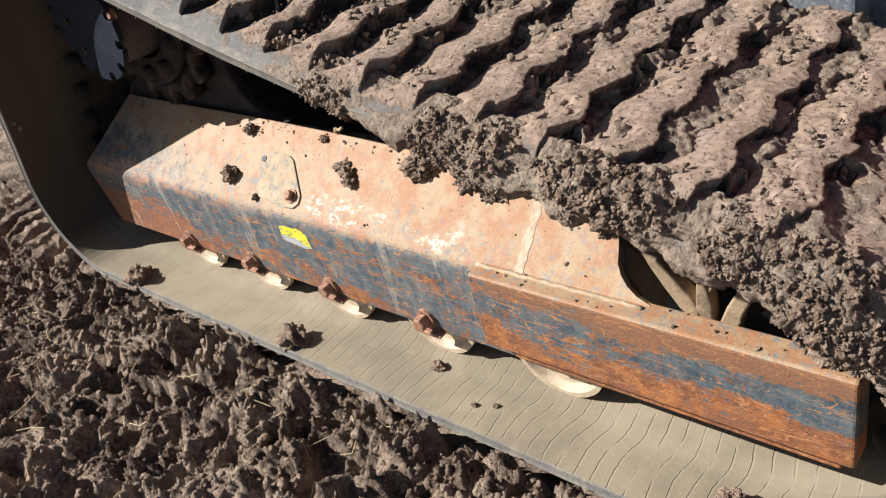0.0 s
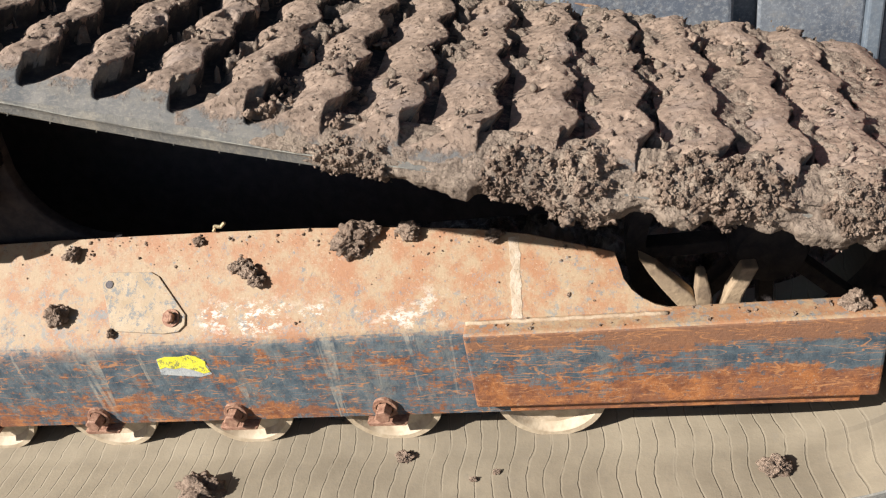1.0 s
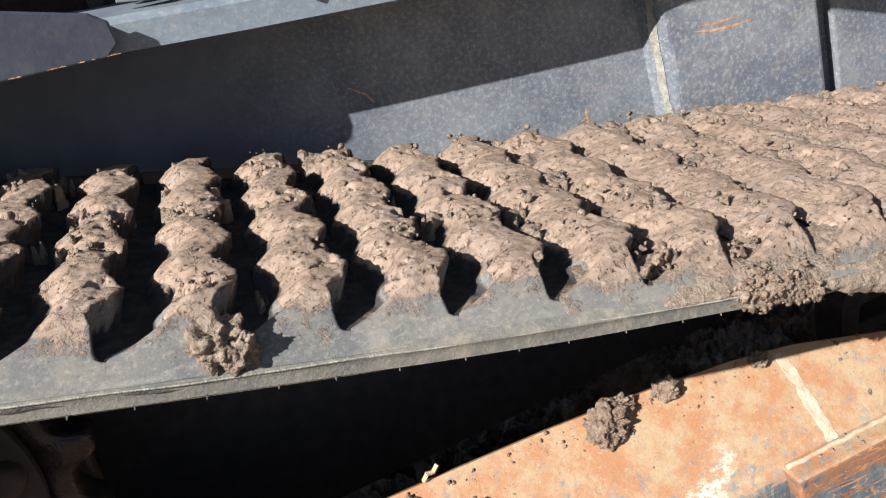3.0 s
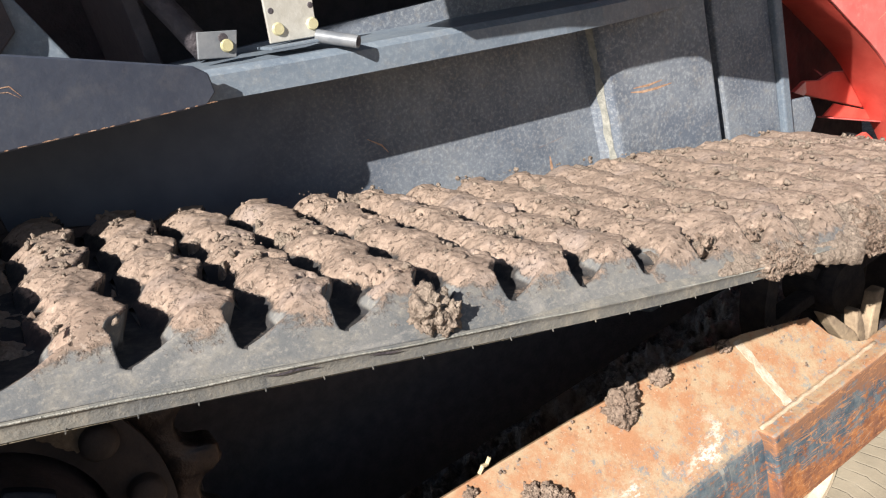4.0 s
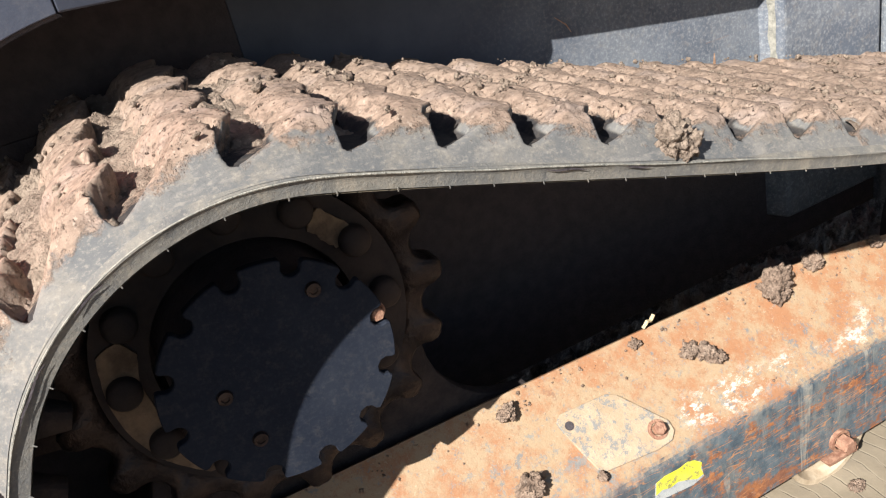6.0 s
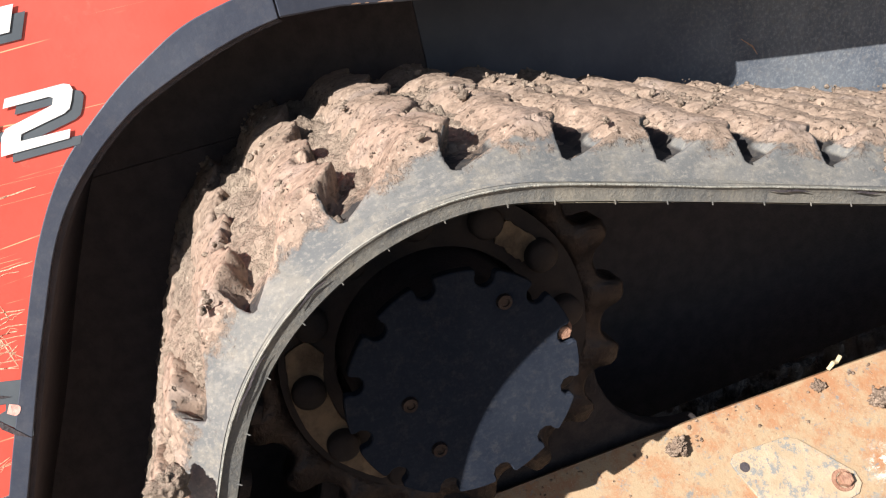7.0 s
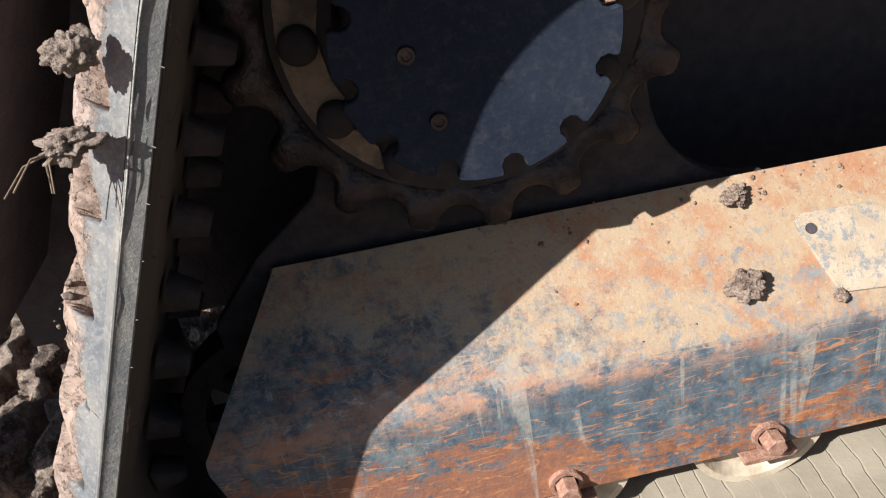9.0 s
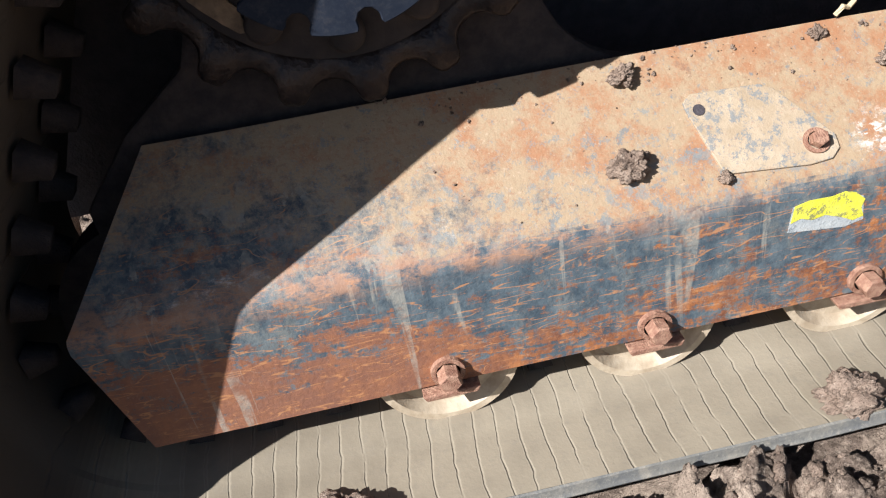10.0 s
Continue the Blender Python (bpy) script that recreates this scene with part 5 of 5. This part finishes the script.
for pts in ([(-0.46, 0.946), (-0.427, 0.944), (-0.399, 0.940), (-0.377, 0.932), (-0.393, 0.923), (-0.388, 0.915), (-0.372, 0.892), (-0.415, 0.897), (-0.46, 0.901)], [(-0.417, 0.791), (-0.351, 0.775), (-0.351, 0.765), (-0.370, 0.712), (-0.397, 0.745), (-0.383, 0.749), (-0.380, 0.756), (-0.398, 0.759), (-0.406, 0.769), (-0.395, 0.772)],
            [(-0.54, 0.722), (-0.515, 0.718), (-0.486, 0.707), (-0.473, 0.698), (-0.469, 0.685), (-0.472, 0.675), (-0.484, 0.669), (-0.498, 0.676), (-0.526, 0.688), (-0.54, 0.690)]):
    decal([pts], PY - 0.0004, GREY, "stripe_decal", "torn charcoal decal stripe")
decal([[(-0.396, 0.745), (-0.372, 0.711), (-0.385, 0.720), (-0.394, 0.731)]], PY - 0.0016, BLACK, "torn_edge")
decal([[(-0.415, 0.789), (-0.396, 0.772), (-0.383, 0.764), (-0.372, 0.762), (-0.398, 0.776)]], PY - 0.0012, BLACK, "torn_edge")


def panel_y(x):
    return PY + 0.0001


def arch_trim_y(x):
    return PY - 0.0008


part("faded_decal", prism(rounded([(-0.386, 0.927), (-0.377, 0.932), (-0.353, 0.940), (-0.335, 0.933), (-0.331, 0.916), (-0.335, 0.897), (-0.360, 0.892), (-0.379, 0.911)], 30), PY - 0.0001, PY - 0.00003, 0), GHOST, panel, "faded shadow of a peeled decal")
for pts in ([(-0.47, 0.838), (-0.439, 0.833), (-0.408, 0.831), (-0.392, 0.817), (-0.405, 0.810), (-0.446, 0.814), (-0.47, 0.817)], [(-0.53, 0.681), (-0.500, 0.672), (-0.482, 0.667), (-0.457, 0.6665), (-0.505, 0.6655), (-0.53, 0.6655)], [(-0.377, 0.755), (-0.368, 0.749), (-0.375, 0.740), (-0.383, 0.746)]):
    decal([rounded(pts, 24)], PY - 0.0012 if pts[0][0] > -0.4 else PY - 0.0003, PEELED, "peeled_patch", "peeled pink patch of paint")
LONG = [[(-0.42, 0.960), (-0.389, 0.972), (-0.368, 0.978), (-0.336, 0.987), (-0.298, 0.986)], [(-0.42, 0.962), (-0.393, 0.961), (-0.347, 0.955), (-0.307, 0.958), (-0.27, 0.959)], [(-0.40, 0.950), (-0.374, 0.952), (-0.338, 0.954), (-0.297, 0.958)],
        [(-0.378, 0.932), (-0.360, 0.937), (-0.338, 0.934), (-0.329, 0.922)], [(-0.374, 0.893), (-0.336, 0.890), (-0.300, 0.891)], [(-0.45, 0.886), (-0.421, 0.887), (-0.381, 0.887), (-0.350, 0.889)], [(-0.46, 0.878), (-0.426, 0.874), (-0.398, 0.867), (-0.359, 0.852), (-0.325, 0.846)]]
MIDDLE = [[(-0.48, 0.822), (-0.447, 0.817), (-0.409, 0.806), (-0.354, 0.789)], [(-0.430, 0.806), (-0.389, 0.804), (-0.349, 0.797)], [(-0.48, 0.80), (-0.454, 0.799), (-0.419, 0.799), (-0.353, 0.791)], [(-0.372, 0.838), (-0.348, 0.844), (-0.328, 0.844)],
          [(-0.370, 0.830), (-0.359, 0.831), (-0.356, 0.807), (-0.354, 0.791)], [(-0.379, 0.813), (-0.354, 0.834), (-0.330, 0.831)], [(-0.50, 0.746), (-0.473, 0.748), (-0.447, 0.750), (-0.430, 0.758), (-0.414, 0.762)]]
LOW = [[(-0.50, 0.734), (-0.477, 0.736), (-0.444, 0.738), (-0.400, 0.740)], [(-0.465, 0.690), (-0.428, 0.689), (-0.402, 0.689)], [(-0.463, 0.685), (-0.420, 0.691), (-0.400, 0.697)], [(-0.54, 0.628), (-0.513, 0.641), (-0.485, 0.654), (-0.449, 0.671), (-0.400, 0.695)],
       [(-0.54, 0.651), (-0.509, 0.651), (-0.463, 0.652), (-0.412, 0.646)], [(-0.368, 0.970), (-0.374, 0.952), (-0.383, 0.937)], [(-0.353, 0.983), (-0.357, 0.970), (-0.361, 0.956)]]
OLD = [[(-0.57, 0.548), (-0.547, 0.550), (-0.513, 0.544), (-0.493, 0.533), (-0.479, 0.516)], [(-0.56, 0.557), (-0.544, 0.556), (-0.521, 0.554), (-0.504, 0.548)], [(-0.55, 0.606), (-0.526, 0.603), (-0.493, 0.590), (-0.450, 0.575)], [(-0.525, 0.588), (-0.512, 0.579), (-0.500, 0.580)], [(-0.491, 0.563), (-0.486, 0.556), (-0.476, 0.561)]]
g = np.random.default_rng(44)
for lines, mat, wide in ((LONG, GOUGE, 0.0006), (MIDDLE, GOUGE, 0.0005), (LOW, GOUGE, 0.00045), (OLD, WORN, 0.0007)):
    for pts in lines:
        for twin in range(2):
            q = [(x + twin * 0.004, z + 0.0003 * g.normal() - twin * g.uniform(0.002, 0.006)) for x, z in rounded(pts, 16)]
            scratch(q if not twin else q[3:12], arch_trim_y if mat is WORN else panel_y, wide * (0.6 if twin else 1.0), panel, mat)
# knot of short scratches beside the arch
for k in range(26):
    x, z, a, l = -0.356 + 0.02 * g.normal(), 0.818 + 0.016 * g.normal(), g.normal() * 0.5 + 0.15, g.uniform(0.008, 0.03)
    if x + l < -0.34 + (z - 0.80) * 0.5:
        scratch(rounded([(x, z), (x + l * 0.5 * math.cos(a), z + l * 0.5 * math.sin(a) + 0.001), (x + l * math.cos(a), z + l * math.sin(a))], 6), panel_y, 0.0004, panel, GOUGE)
part("rust_patch", prism([(-0.4385, 0.586), (-0.450, 0.579), (-0.455, 0.566), (-0.462, 0.561), (-0.462, 0.548), (-0.469, 0.541), (-0.4635, 0.533)], PY - 0.0014, PY - 0.001, 0), BOLT, panel, "bare rusty patch where the paint is gone")

# red loader arm ahead of the chassis
arm = new("loader_arm")
arm.parent = loader
tagged(arm, "faded red painted steel loader arm")
EDGE = [(1.60, 0.875), (1.66, 0.845), (1.715, 0.80), (1.79, 0.735), (1.86, 0.658), (1.96, 0.560), (2.033, 0.435), (2.075, 0.355), (2.117, 0.273), (2.16, 0.15)]
EDGE = [(float(np.interp(t, range(len(EDGE)), [p[0] for p in EDGE])), float(np.interp(t, range(len(EDGE)), [p[1] for p in EDGE]))) for t in np.linspace(0, len(EDGE) - 1, 40)]
for _ in range(6):
    EDGE = [EDGE[0]] + [((a[0] + 2 * b[0] + c[0]) / 4, (a[1] + 2 * b[1] + c[1]) / 4) for a, b, c in zip(EDGE, EDGE[1:], EDGE[2:])] + [EDGE[-1]]
armp = part("arm_plate", prism(EDGE + [(2.6, 0.15), (2.6, 1.3), (1.60, 1.3)], 0.380, 0.388, 0.001), FADED, arm)
flange = part("edge_flange", prism(EDGE + [(x + 0.010, z + 0.006) for x, z in EDGE[::-1]], 0.3885, 0.500, 0.001), GLOSS, arm, "glossy red curved edge flange")
flange.data.shade_smooth()
flange.data.set_sharp_from_angle(angle=radians(30))
armp.data.shade_smooth()
armp.data.set_sharp_from_angle(angle=radians(30))
part("arm_recess", prism([(2.01, 0.505), (2.04, 0.515), (2.13, 0.515), (2.13, 0.39), (2.09, 0.41)], 0.377, 0.3795, 0.001), BLACK, arm)
part("recess_rim", prism([(2.0, 0.520), (2.035, 0.532), (2.14, 0.532), (2.14, 0.5155), (2.04, 0.5155), (2.0095, 0.5053), (2.0895, 0.4095), (2.13, 0.3895), (2.13, 0.375), (2.08, 0.396)], 0.376, 0.3795, 0.001), CHALK, arm, "pale worn rim of the recess")
part("arm_gusset", prism([(1.808, 0.516), (1.852, 0.528), (1.905, 0.512), (1.955, 0.516), (2.01, 0.50), (2.09, 0.372), (1.952, 0.442), (1.88, 0.478)], 0.502, 0.514, 0.003), GLOSS, arm)
part("gusset_tip", prism([(1.806, 0.515), (1.850, 0.527), (1.848, 0.500), (1.838, 0.497)], 0.499, 0.5015, 0.0005), PEELED, arm, "bare pale corner of the gusset")
part("lower_gusset", prism([(1.898, 0.424), (1.944, 0.440), (2.09, 0.368), (2.09, 0.344)], 0.496, 0.5015, 0.001), GLOSS, arm)
part("gusset_ledge", prism([(1.898, 0.4235), (2.09, 0.3435), (2.09, 0.3395), (1.898, 0.4195)], 0.470, 0.514, 0.001), FADED, arm)
part("foot_gusset", prism([(2.03, 0.322), (2.06, 0.322), (2.13, 0.25), (2.09, 0.25)], 0.496, 0.508, 0.001), GLOSS, arm)
# webs coloured dark red and near black for the shade behind the arm
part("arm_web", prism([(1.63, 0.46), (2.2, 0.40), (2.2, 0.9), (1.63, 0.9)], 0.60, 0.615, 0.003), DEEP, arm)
part("lower_web", prism([(1.63, 0.30), (2.2, 0.20), (2.2, 0.399), (1.63, 0.459)], 0.60, 0.615, 0.003), NEAR_BLACK, arm)
for pts in ([(1.95, 0.64), (2.02, 0.66), (2.10, 0.70), (2.2, 0.73)], [(1.98, 0.61), (2.05, 0.625), (2.14, 0.66)], [(1.86, 0.75), (1.92, 0.79), (2.0, 0.83)], [(2.0, 0.59), (2.06, 0.61), (2.1, 0.66)], [(2.06, 0.50), (2.04, 0.46), (2.05, 0.42)], [(1.90, 0.70), (1.99, 0.70), (2.07, 0.72)]):
    scratch(pts, lambda x: 0.3798, 0.0010, arm, GOUGE)

# ---------- mud on the track ----------
def mud_sheet():
    """Dried mud between and over the lugs: thick at the front of the upper run, and round the drive wheel."""
    ns, ny = 880, 170
    s_a, s_b = -0.75, 1.75
    S, Y = np.meshgrid(np.linspace(s_a, s_b, ns), np.linspace(Y0 + 0.001, Y1 - 0.004, ny), indexing="ij")
    S, Y = S.ravel(), Y.ravel()
    p = np.stack([S, Y, np.zeros_like(S)], 1)
    amount = smooth(0.98, 1.45, S) * 0.007 + smooth(0.25, 0.7, S) * smooth(0.05, 0.28, Y) * 0.012
    amount = amount + smooth(0.16, -0.02, S) * smooth(-0.115, -0.06, Y) * 0.030
    amount = amount + smooth(-0.12, -0.32, S) * smooth(-0.125, -0.085, Y) * 0.018
    edge = smooth(0.85, 1.15, S) * smooth(-0.09, -0.135, Y)
    amount = amount + edge * 0.014
    calm = 0.45 + 0.55 * np.maximum(smooth(0.65, 1.0, S), smooth(0.12, 0.0, S))
    t = fbm(p, 30, 4, 65, 0.6) * 8
    slab = (np.floor(t) + smooth(0.3, 0.7, t % 1)) / 8 - 0.5
    h = 0.003 + amount + 0.026 * calm * (fbm(p, 22, 4, 61, 0.58) - 0.5) + 0.018 * calm * slab * (0.35 + 0.65 * smooth(0.0, 0.3, S)) + 0.012 * (fbm(p, 95, 3, 67, 0.65) - 0.5)
    need = 0.66 - 0.13 * smooth(0.45, 0.95, S) - 0.08 * smooth(0.95, 1.35, S) - 0.05 * smooth(0.0, 0.25, Y) * smooth(0.3, 0.6, S) + 0.10 * smooth(-0.05, -0.11, Y)
    bridge = smooth(0.0, 0.07, fbm(p, 24, 4, 165, 0.6) - need)
    h = h * (1 - bridge) + bridge * (0.046 + 0.020 * (fbm(p, 45, 4, 61, 0.6) - 0.5) + 0.010 * (fbm(p, 120, 3, 67, 0.65) - 0.5))
    lim = np.where(Y < Y0 + 0.04, 0.010 + (Y - Y0) * 1.0 + 0.012 * edge, 0.068)
    h = np.minimum(h, np.maximum(lim, 0.008))
    ob = fast_mesh("mud_cake", carry(S, Y, h), grid_faces(ns, ny), CAKE, None, True)
    return tagged(ob, "dried brown mud caked between the track lugs", "mud", "", "stuff")


mud_sheet()


def edge_mud():
    """A ragged lip of mud over the outer edge of the upper run, thicker towards the front, with crumbs in it."""
    g = np.random.default_rng(12)
    ns, nq = 640, 44
    S, Q = np.meshgrid(np.linspace(0.66, 1.75, ns), np.linspace(0, 1, nq), indexing="ij")
    S, Q = S.ravel(), Q.ravel()
    path = np.array([(Y0 + 0.052, 0.046), (Y0 + 0.040, 0.043), (Y0 + 0.024, 0.032), (Y0 + 0.008, 0.017), (Y0 - 0.001, 0.010), (Y0 - 0.001, 0.003), (Y0, -0.003), (Y0 + 0.012, -0.003)])
    qs = np.linspace(0, 1, len(path))
    y, h = np.interp(Q, qs, path[:, 0]), np.interp(Q, qs, path[:, 1])
    outy = np.interp(Q, qs, [0, -0.1, -0.5, -0.8, -1.0, -1.0, -0.7, -0.1])
    outh = np.interp(Q, qs, [1, 1.0, 0.85, 0.55, 0.1, -0.3, -0.9, -1.0])
    w = smooth(0.74, 1.30, S)
    smear = smooth(0.695, 0.745, S + 0.12 * (fbm(np.stack([S, Q * 0.11, 0 * S], 1), 30, 3, 88) - 0.5))
    p = np.stack([S, Q * 0.11, np.zeros_like(S)], 1)
    clump = fbm(p, 22, 3, 8)
    t = fbm(p, 60, 4, 18, 0.65) * 6
    slab = (np.floor(t) + smooth(0.3, 0.7, t % 1)) / 6 - 0.5
    reach = smooth(0.74, 0.96, S) * (0.35 + 0.65 * smooth(0.35, 0.62, fbm(np.stack([S, 0 * S, 0 * S], 1), 26, 3, 28)))
    low = smooth(0.55, 0.75, Q)
    streak = fbm(np.stack([S * 0.25, Q * 0.11, 0 * S], 1), 130, 3, 48, 0.6) - 0.5
    thick = 0.0060 * w - 0.007 + 0.0100 * smear + (0.008 + 0.018 * w) * (clump - 0.5) + 0.009 * slab * (0.4 + w) + 0.007 * streak + (0.004 + 0.006 * w) * (fbm(p, 120, 4, 38, 0.7) - 0.5)
    thick = thick - 0.012 * smooth(0.42, 0.15, Q) * (1 - 0.7 * w)
    thick = thick * (1 - low) + low * (thick * 0.6 + 0.018 * reach - 0.004)
    thick = thick * (1 - smooth(0.93, 1.0, Q)) - 0.006 * smooth(0.12, 0.0, Q)
    thick = np.maximum(thick, -0.010)
    v1 = carry(S, y + outy * thick, h + outh * thick)
    f1 = grid_faces(ns, nq)
    tagged(fast_mesh("mud_lip", v1, f1, CAKE, None, True), "grey-brown mud lip crusted over the track edge", "mud", "", "stuff")
    n = 15000
    k = g.integers(0, len(v1), n)
    keep = (thick[k] > 0.002) & (Q[k] > 0.15) & (clump[k] + 0.15 * g.random(n) > 0.60 - 0.06 * w[k])
    k = k[keep]
    at = v1[k] + g.normal(size=(len(k), 3)) * 0.0018
    big = g.random(len(k)) < 0.10 * w[k]
    v, f = clod_mesh(g, np.c_[at[big], 0.003 + 0.0055 * g.random(big.sum()) ** 2.5], ICO3, 1.9)
    v2, f2 = clod_mesh(g, np.c_[at[~big], 0.0008 + 0.0034 * g.random((~big).sum()) ** 4], ICO2, 1.9)
    ob = fast_mesh("mud_fringe", np.concatenate([v, v2]), np.concatenate([f, f2 + len(v)]), CLOD)
    return tagged(ob, "dark crumbly mud hanging along the track edge", "mud", "", "stuff")


edge_mud()


def top_crumbs():
    g = np.random.default_rng(15)
    n = 11000
    s, y = g.uniform(-0.6, 1.7, n), g.uniform(Y0 + 0.03, Y1, n)
    keep = fbm(np.stack([s, y, np.zeros(n)], 1), 18, 3, 14) > 0.52 + 0.1 * g.random(n)
    step = LOOP / LUGS
    off = (s - LUG_START - zigzag(y) + step / 2) % step - step / 2
    keep &= np.abs(off) < 0.021
    s, y = s[keep], y[keep]
    n = len(s)
    p = carry(s, y, 0.050 + 0.006 * g.random(n))
    # clods lying between the lugs towards the front
    m = 9000
    s2, y2 = g.uniform(0.70, 1.70, m), g.uniform(Y0 + 0.02, Y1, m)
    off = (s2 - LUG_START - zigzag(y2) + step / 2) % step - step / 2
    clump = fbm(np.stack([s2, y2, np.zeros(m)], 1), 22, 3, 24)
    ok = (np.abs(off) > 0.025) & (clump > 0.56 - 0.07 * smooth(0.9, 1.4, s2))
    s2, y2, clump = s2[ok], y2[ok], clump[ok]
    p2 = carry(s2, y2, 0.020 + 0.12 * np.clip(clump - 0.52, 0, 0.2) * g.random(len(s2)))
    v2, f2 = clod_mesh(g, np.c_[p2, 0.0015 + 0.006 * g.random(len(s2)) ** 2.5], ICO2, 1.5)
    tagged(fast_mesh("groove_clods", v2, f2, CLOD), "crumbly mud clods lying between the track lugs", "mud", "", "stuff")
    v, f = clod_mesh(g, np.c_[p, 0.0010 + 0.0050 * g.random(n) ** 4], ICO2, 1.3)
    return tagged(fast_mesh("mud_grit", v, f, CAKE), "small crumbs of dried mud on the lugs", "mud", "", "stuff")


top_crumbs()


def clod(at, r, seed, label, mat=None, n=0):
    """One ragged lump of mud, a single closed skin."""
    g = np.random.default_rng(seed)
    v, f = ICO5
    off = g.uniform(-50, 50, 3)
    k = 0.78 + 1.5 * (fbm(v + off, 1.5, 3, 5, 0.6) - 0.5) + 0.5 * (fbm(v + off, 5.0, 4, 9, 0.68) - 0.5) + g.uniform(-0.035, 0.035, len(v))
    w = v * np.clip(k, 0.3, 2)[:, None] * r * 1.25 * (g.uniform(0.8, 1.2, 3) * np.array([1.05, 0.85, 0.85]))
    ob = fast_mesh("mud_clod", w, f, mat or CLOD)
    ob.location = at
    return tagged(ob, label, "mud clod", "mud clods on the machine")


LAB = "grey-brown mud clod stuck on the dusty roller frame"
for x, d, up, r, sd in ((0.318, 0.045, 0.008, 0.019, 1), (0.335, 0.143, 0.006, 0.014, 2), (0.630, 0.105, 0.003, 0.013, 3), (0.648, 0.094, 0.005, 0.014, 13), (0.660, 0.080, 0.006, 0.011, 23),
                        (0.812, 0.134, 0.010, 0.022, 4), (0.838, 0.146, 0.008, 0.018, 14), (0.820, 0.116, 0.005, 0.012, 44), (0.905, 0.140, 0.006, 0.017, 5), (1.03, 0.124, 0.004, 0.012, 6), (0.413, 0.012, 0.003, 0.007, 7), (0.56, 0.148, 0.002, 0.008, 45)):
    clod(slant(x, d, up), r, sd, LAB)
clod((1.50, -0.03, 0.318), 0.014, 8, "dark mud clod lying on the rusty rail")
x, y, z = carry(np.array([0.362]), np.array([Y0 + 0.010]), np.array([0.030]))[0]
clod((x, y, z), 0.018, 9, "brown mud clod stuck on the track edge", CAKE)
clod((x + 0.016, y - 0.007, z - 0.012), 0.014, 19, "brown mud clod stuck on the track edge", CAKE)
for x, y, r, sd in ((0.848, -0.052, 0.010, 31), (0.52, -0.125, 0.030, 32), (-0.06, -0.13, 0.032, 33), (1.40, -0.09, 0.022, 34), (0.965, -0.10, 0.006, 35), (1.0, -0.085, 0.005, 36)):
    clod((x, y, 0.062 + r * 0.35), r, sd, "dark mud clod lying on the dusty inner face of the track")

# straw and small litter
def straw(points, r, label, at_name="straw", mat=None):
    ob = part(at_name, tube(points, r, 6), mat or STRAW, None)
    return tagged(ob, label, "straw", "loose straw")


g = np.random.default_rng(70)
for k in range(60):
    x, y = g.uniform(-0.6, 1.5), g.uniform(-0.62, -0.2)
    a, l = g.uniform(0, 6.28), g.uniform(0.03, 0.10)
    ends = np.array([[x + l * t * math.cos(a + 0.4 * t), y + l * t * math.sin(a + 0.4 * t)] for t in (-0.5, -0.2, 0.1, 0.5)])
    hz = ground_height(ends[:, 0], ends[:, 1])
    straw([(px, py, max(pz, hz.mean()) + 0.004) for (px, py), pz in zip(ends, hz)], 0.0009, "thin dry straw lying on the mud")
# tuft of roots hanging from the rear run
x, y, z = carry(np.array([-0.42]), np.array([Y0 - 0.004]), np.array([0.045]))[0]
clod((x, y, z), 0.016, 61, "brown mud clod with roots on the rear of the track", CAKE)
x2, y2, z2 = carry(np.array([-0.36]), np.array([Y0 - 0.002]), np.array([0.045]))[0]
clod((x2, y2, z2), 0.013, 62, "brown mud clod with roots on the rear of the track", CAKE)
for k in range(4):
    d = g.normal(size=3) * 0.005
    straw([(x - 0.004, y - 0.006, z), (x - 0.016 + d[0], y - 0.012, z - 0.008 + d[2]), (x - 0.022 + d[0] * 2, y - 0.014 + d[1], z - 0.028 + d[2] * 2)], 0.0007, "dry root hanging from a mud clod", "root", ROOT)
p = slant(0.585, 0.165, 0.004)
straw([p, p + Vector((0.006, -0.003, 0.010)), p + Vector((0.014, 0.0, 0.006)), p + Vector((0.022, 0.002, 0.012))], 0.003, "curled pale dry leaf on the frame edge", "dry_leaf")


def frame_grit():
    """Small crumbs of mud lying on the slanted plate, most of them near its upper edge and the rail."""
    g = np.random.default_rng(90)
    rows = []
    for k in range(340):
        x = g.uniform(0.05, 1.18)
        top = top_edge(x)
        d = top - abs(g.normal()) * 0.022 if k % 4 else g.uniform(0.0, top)
        if 0 < d < top:
            rows.append((*slant(x, d, 0.0008), 0.0006 + 0.0030 * g.random() ** 5))
    for k in range(70):
        rows.append((g.uniform(1.0, 1.53), g.uniform(-0.046, -0.012), 0.3118, 0.0006 + 0.003 * g.random() ** 4))
    v, f = clod_mesh(g, rows, ICO2, 1.3)
    return tagged(fast_mesh("frame_grit", v, f, CLOD), "crumbs of dried mud on the frame's slanted plate", "mud", "", "stuff")


frame_grit()
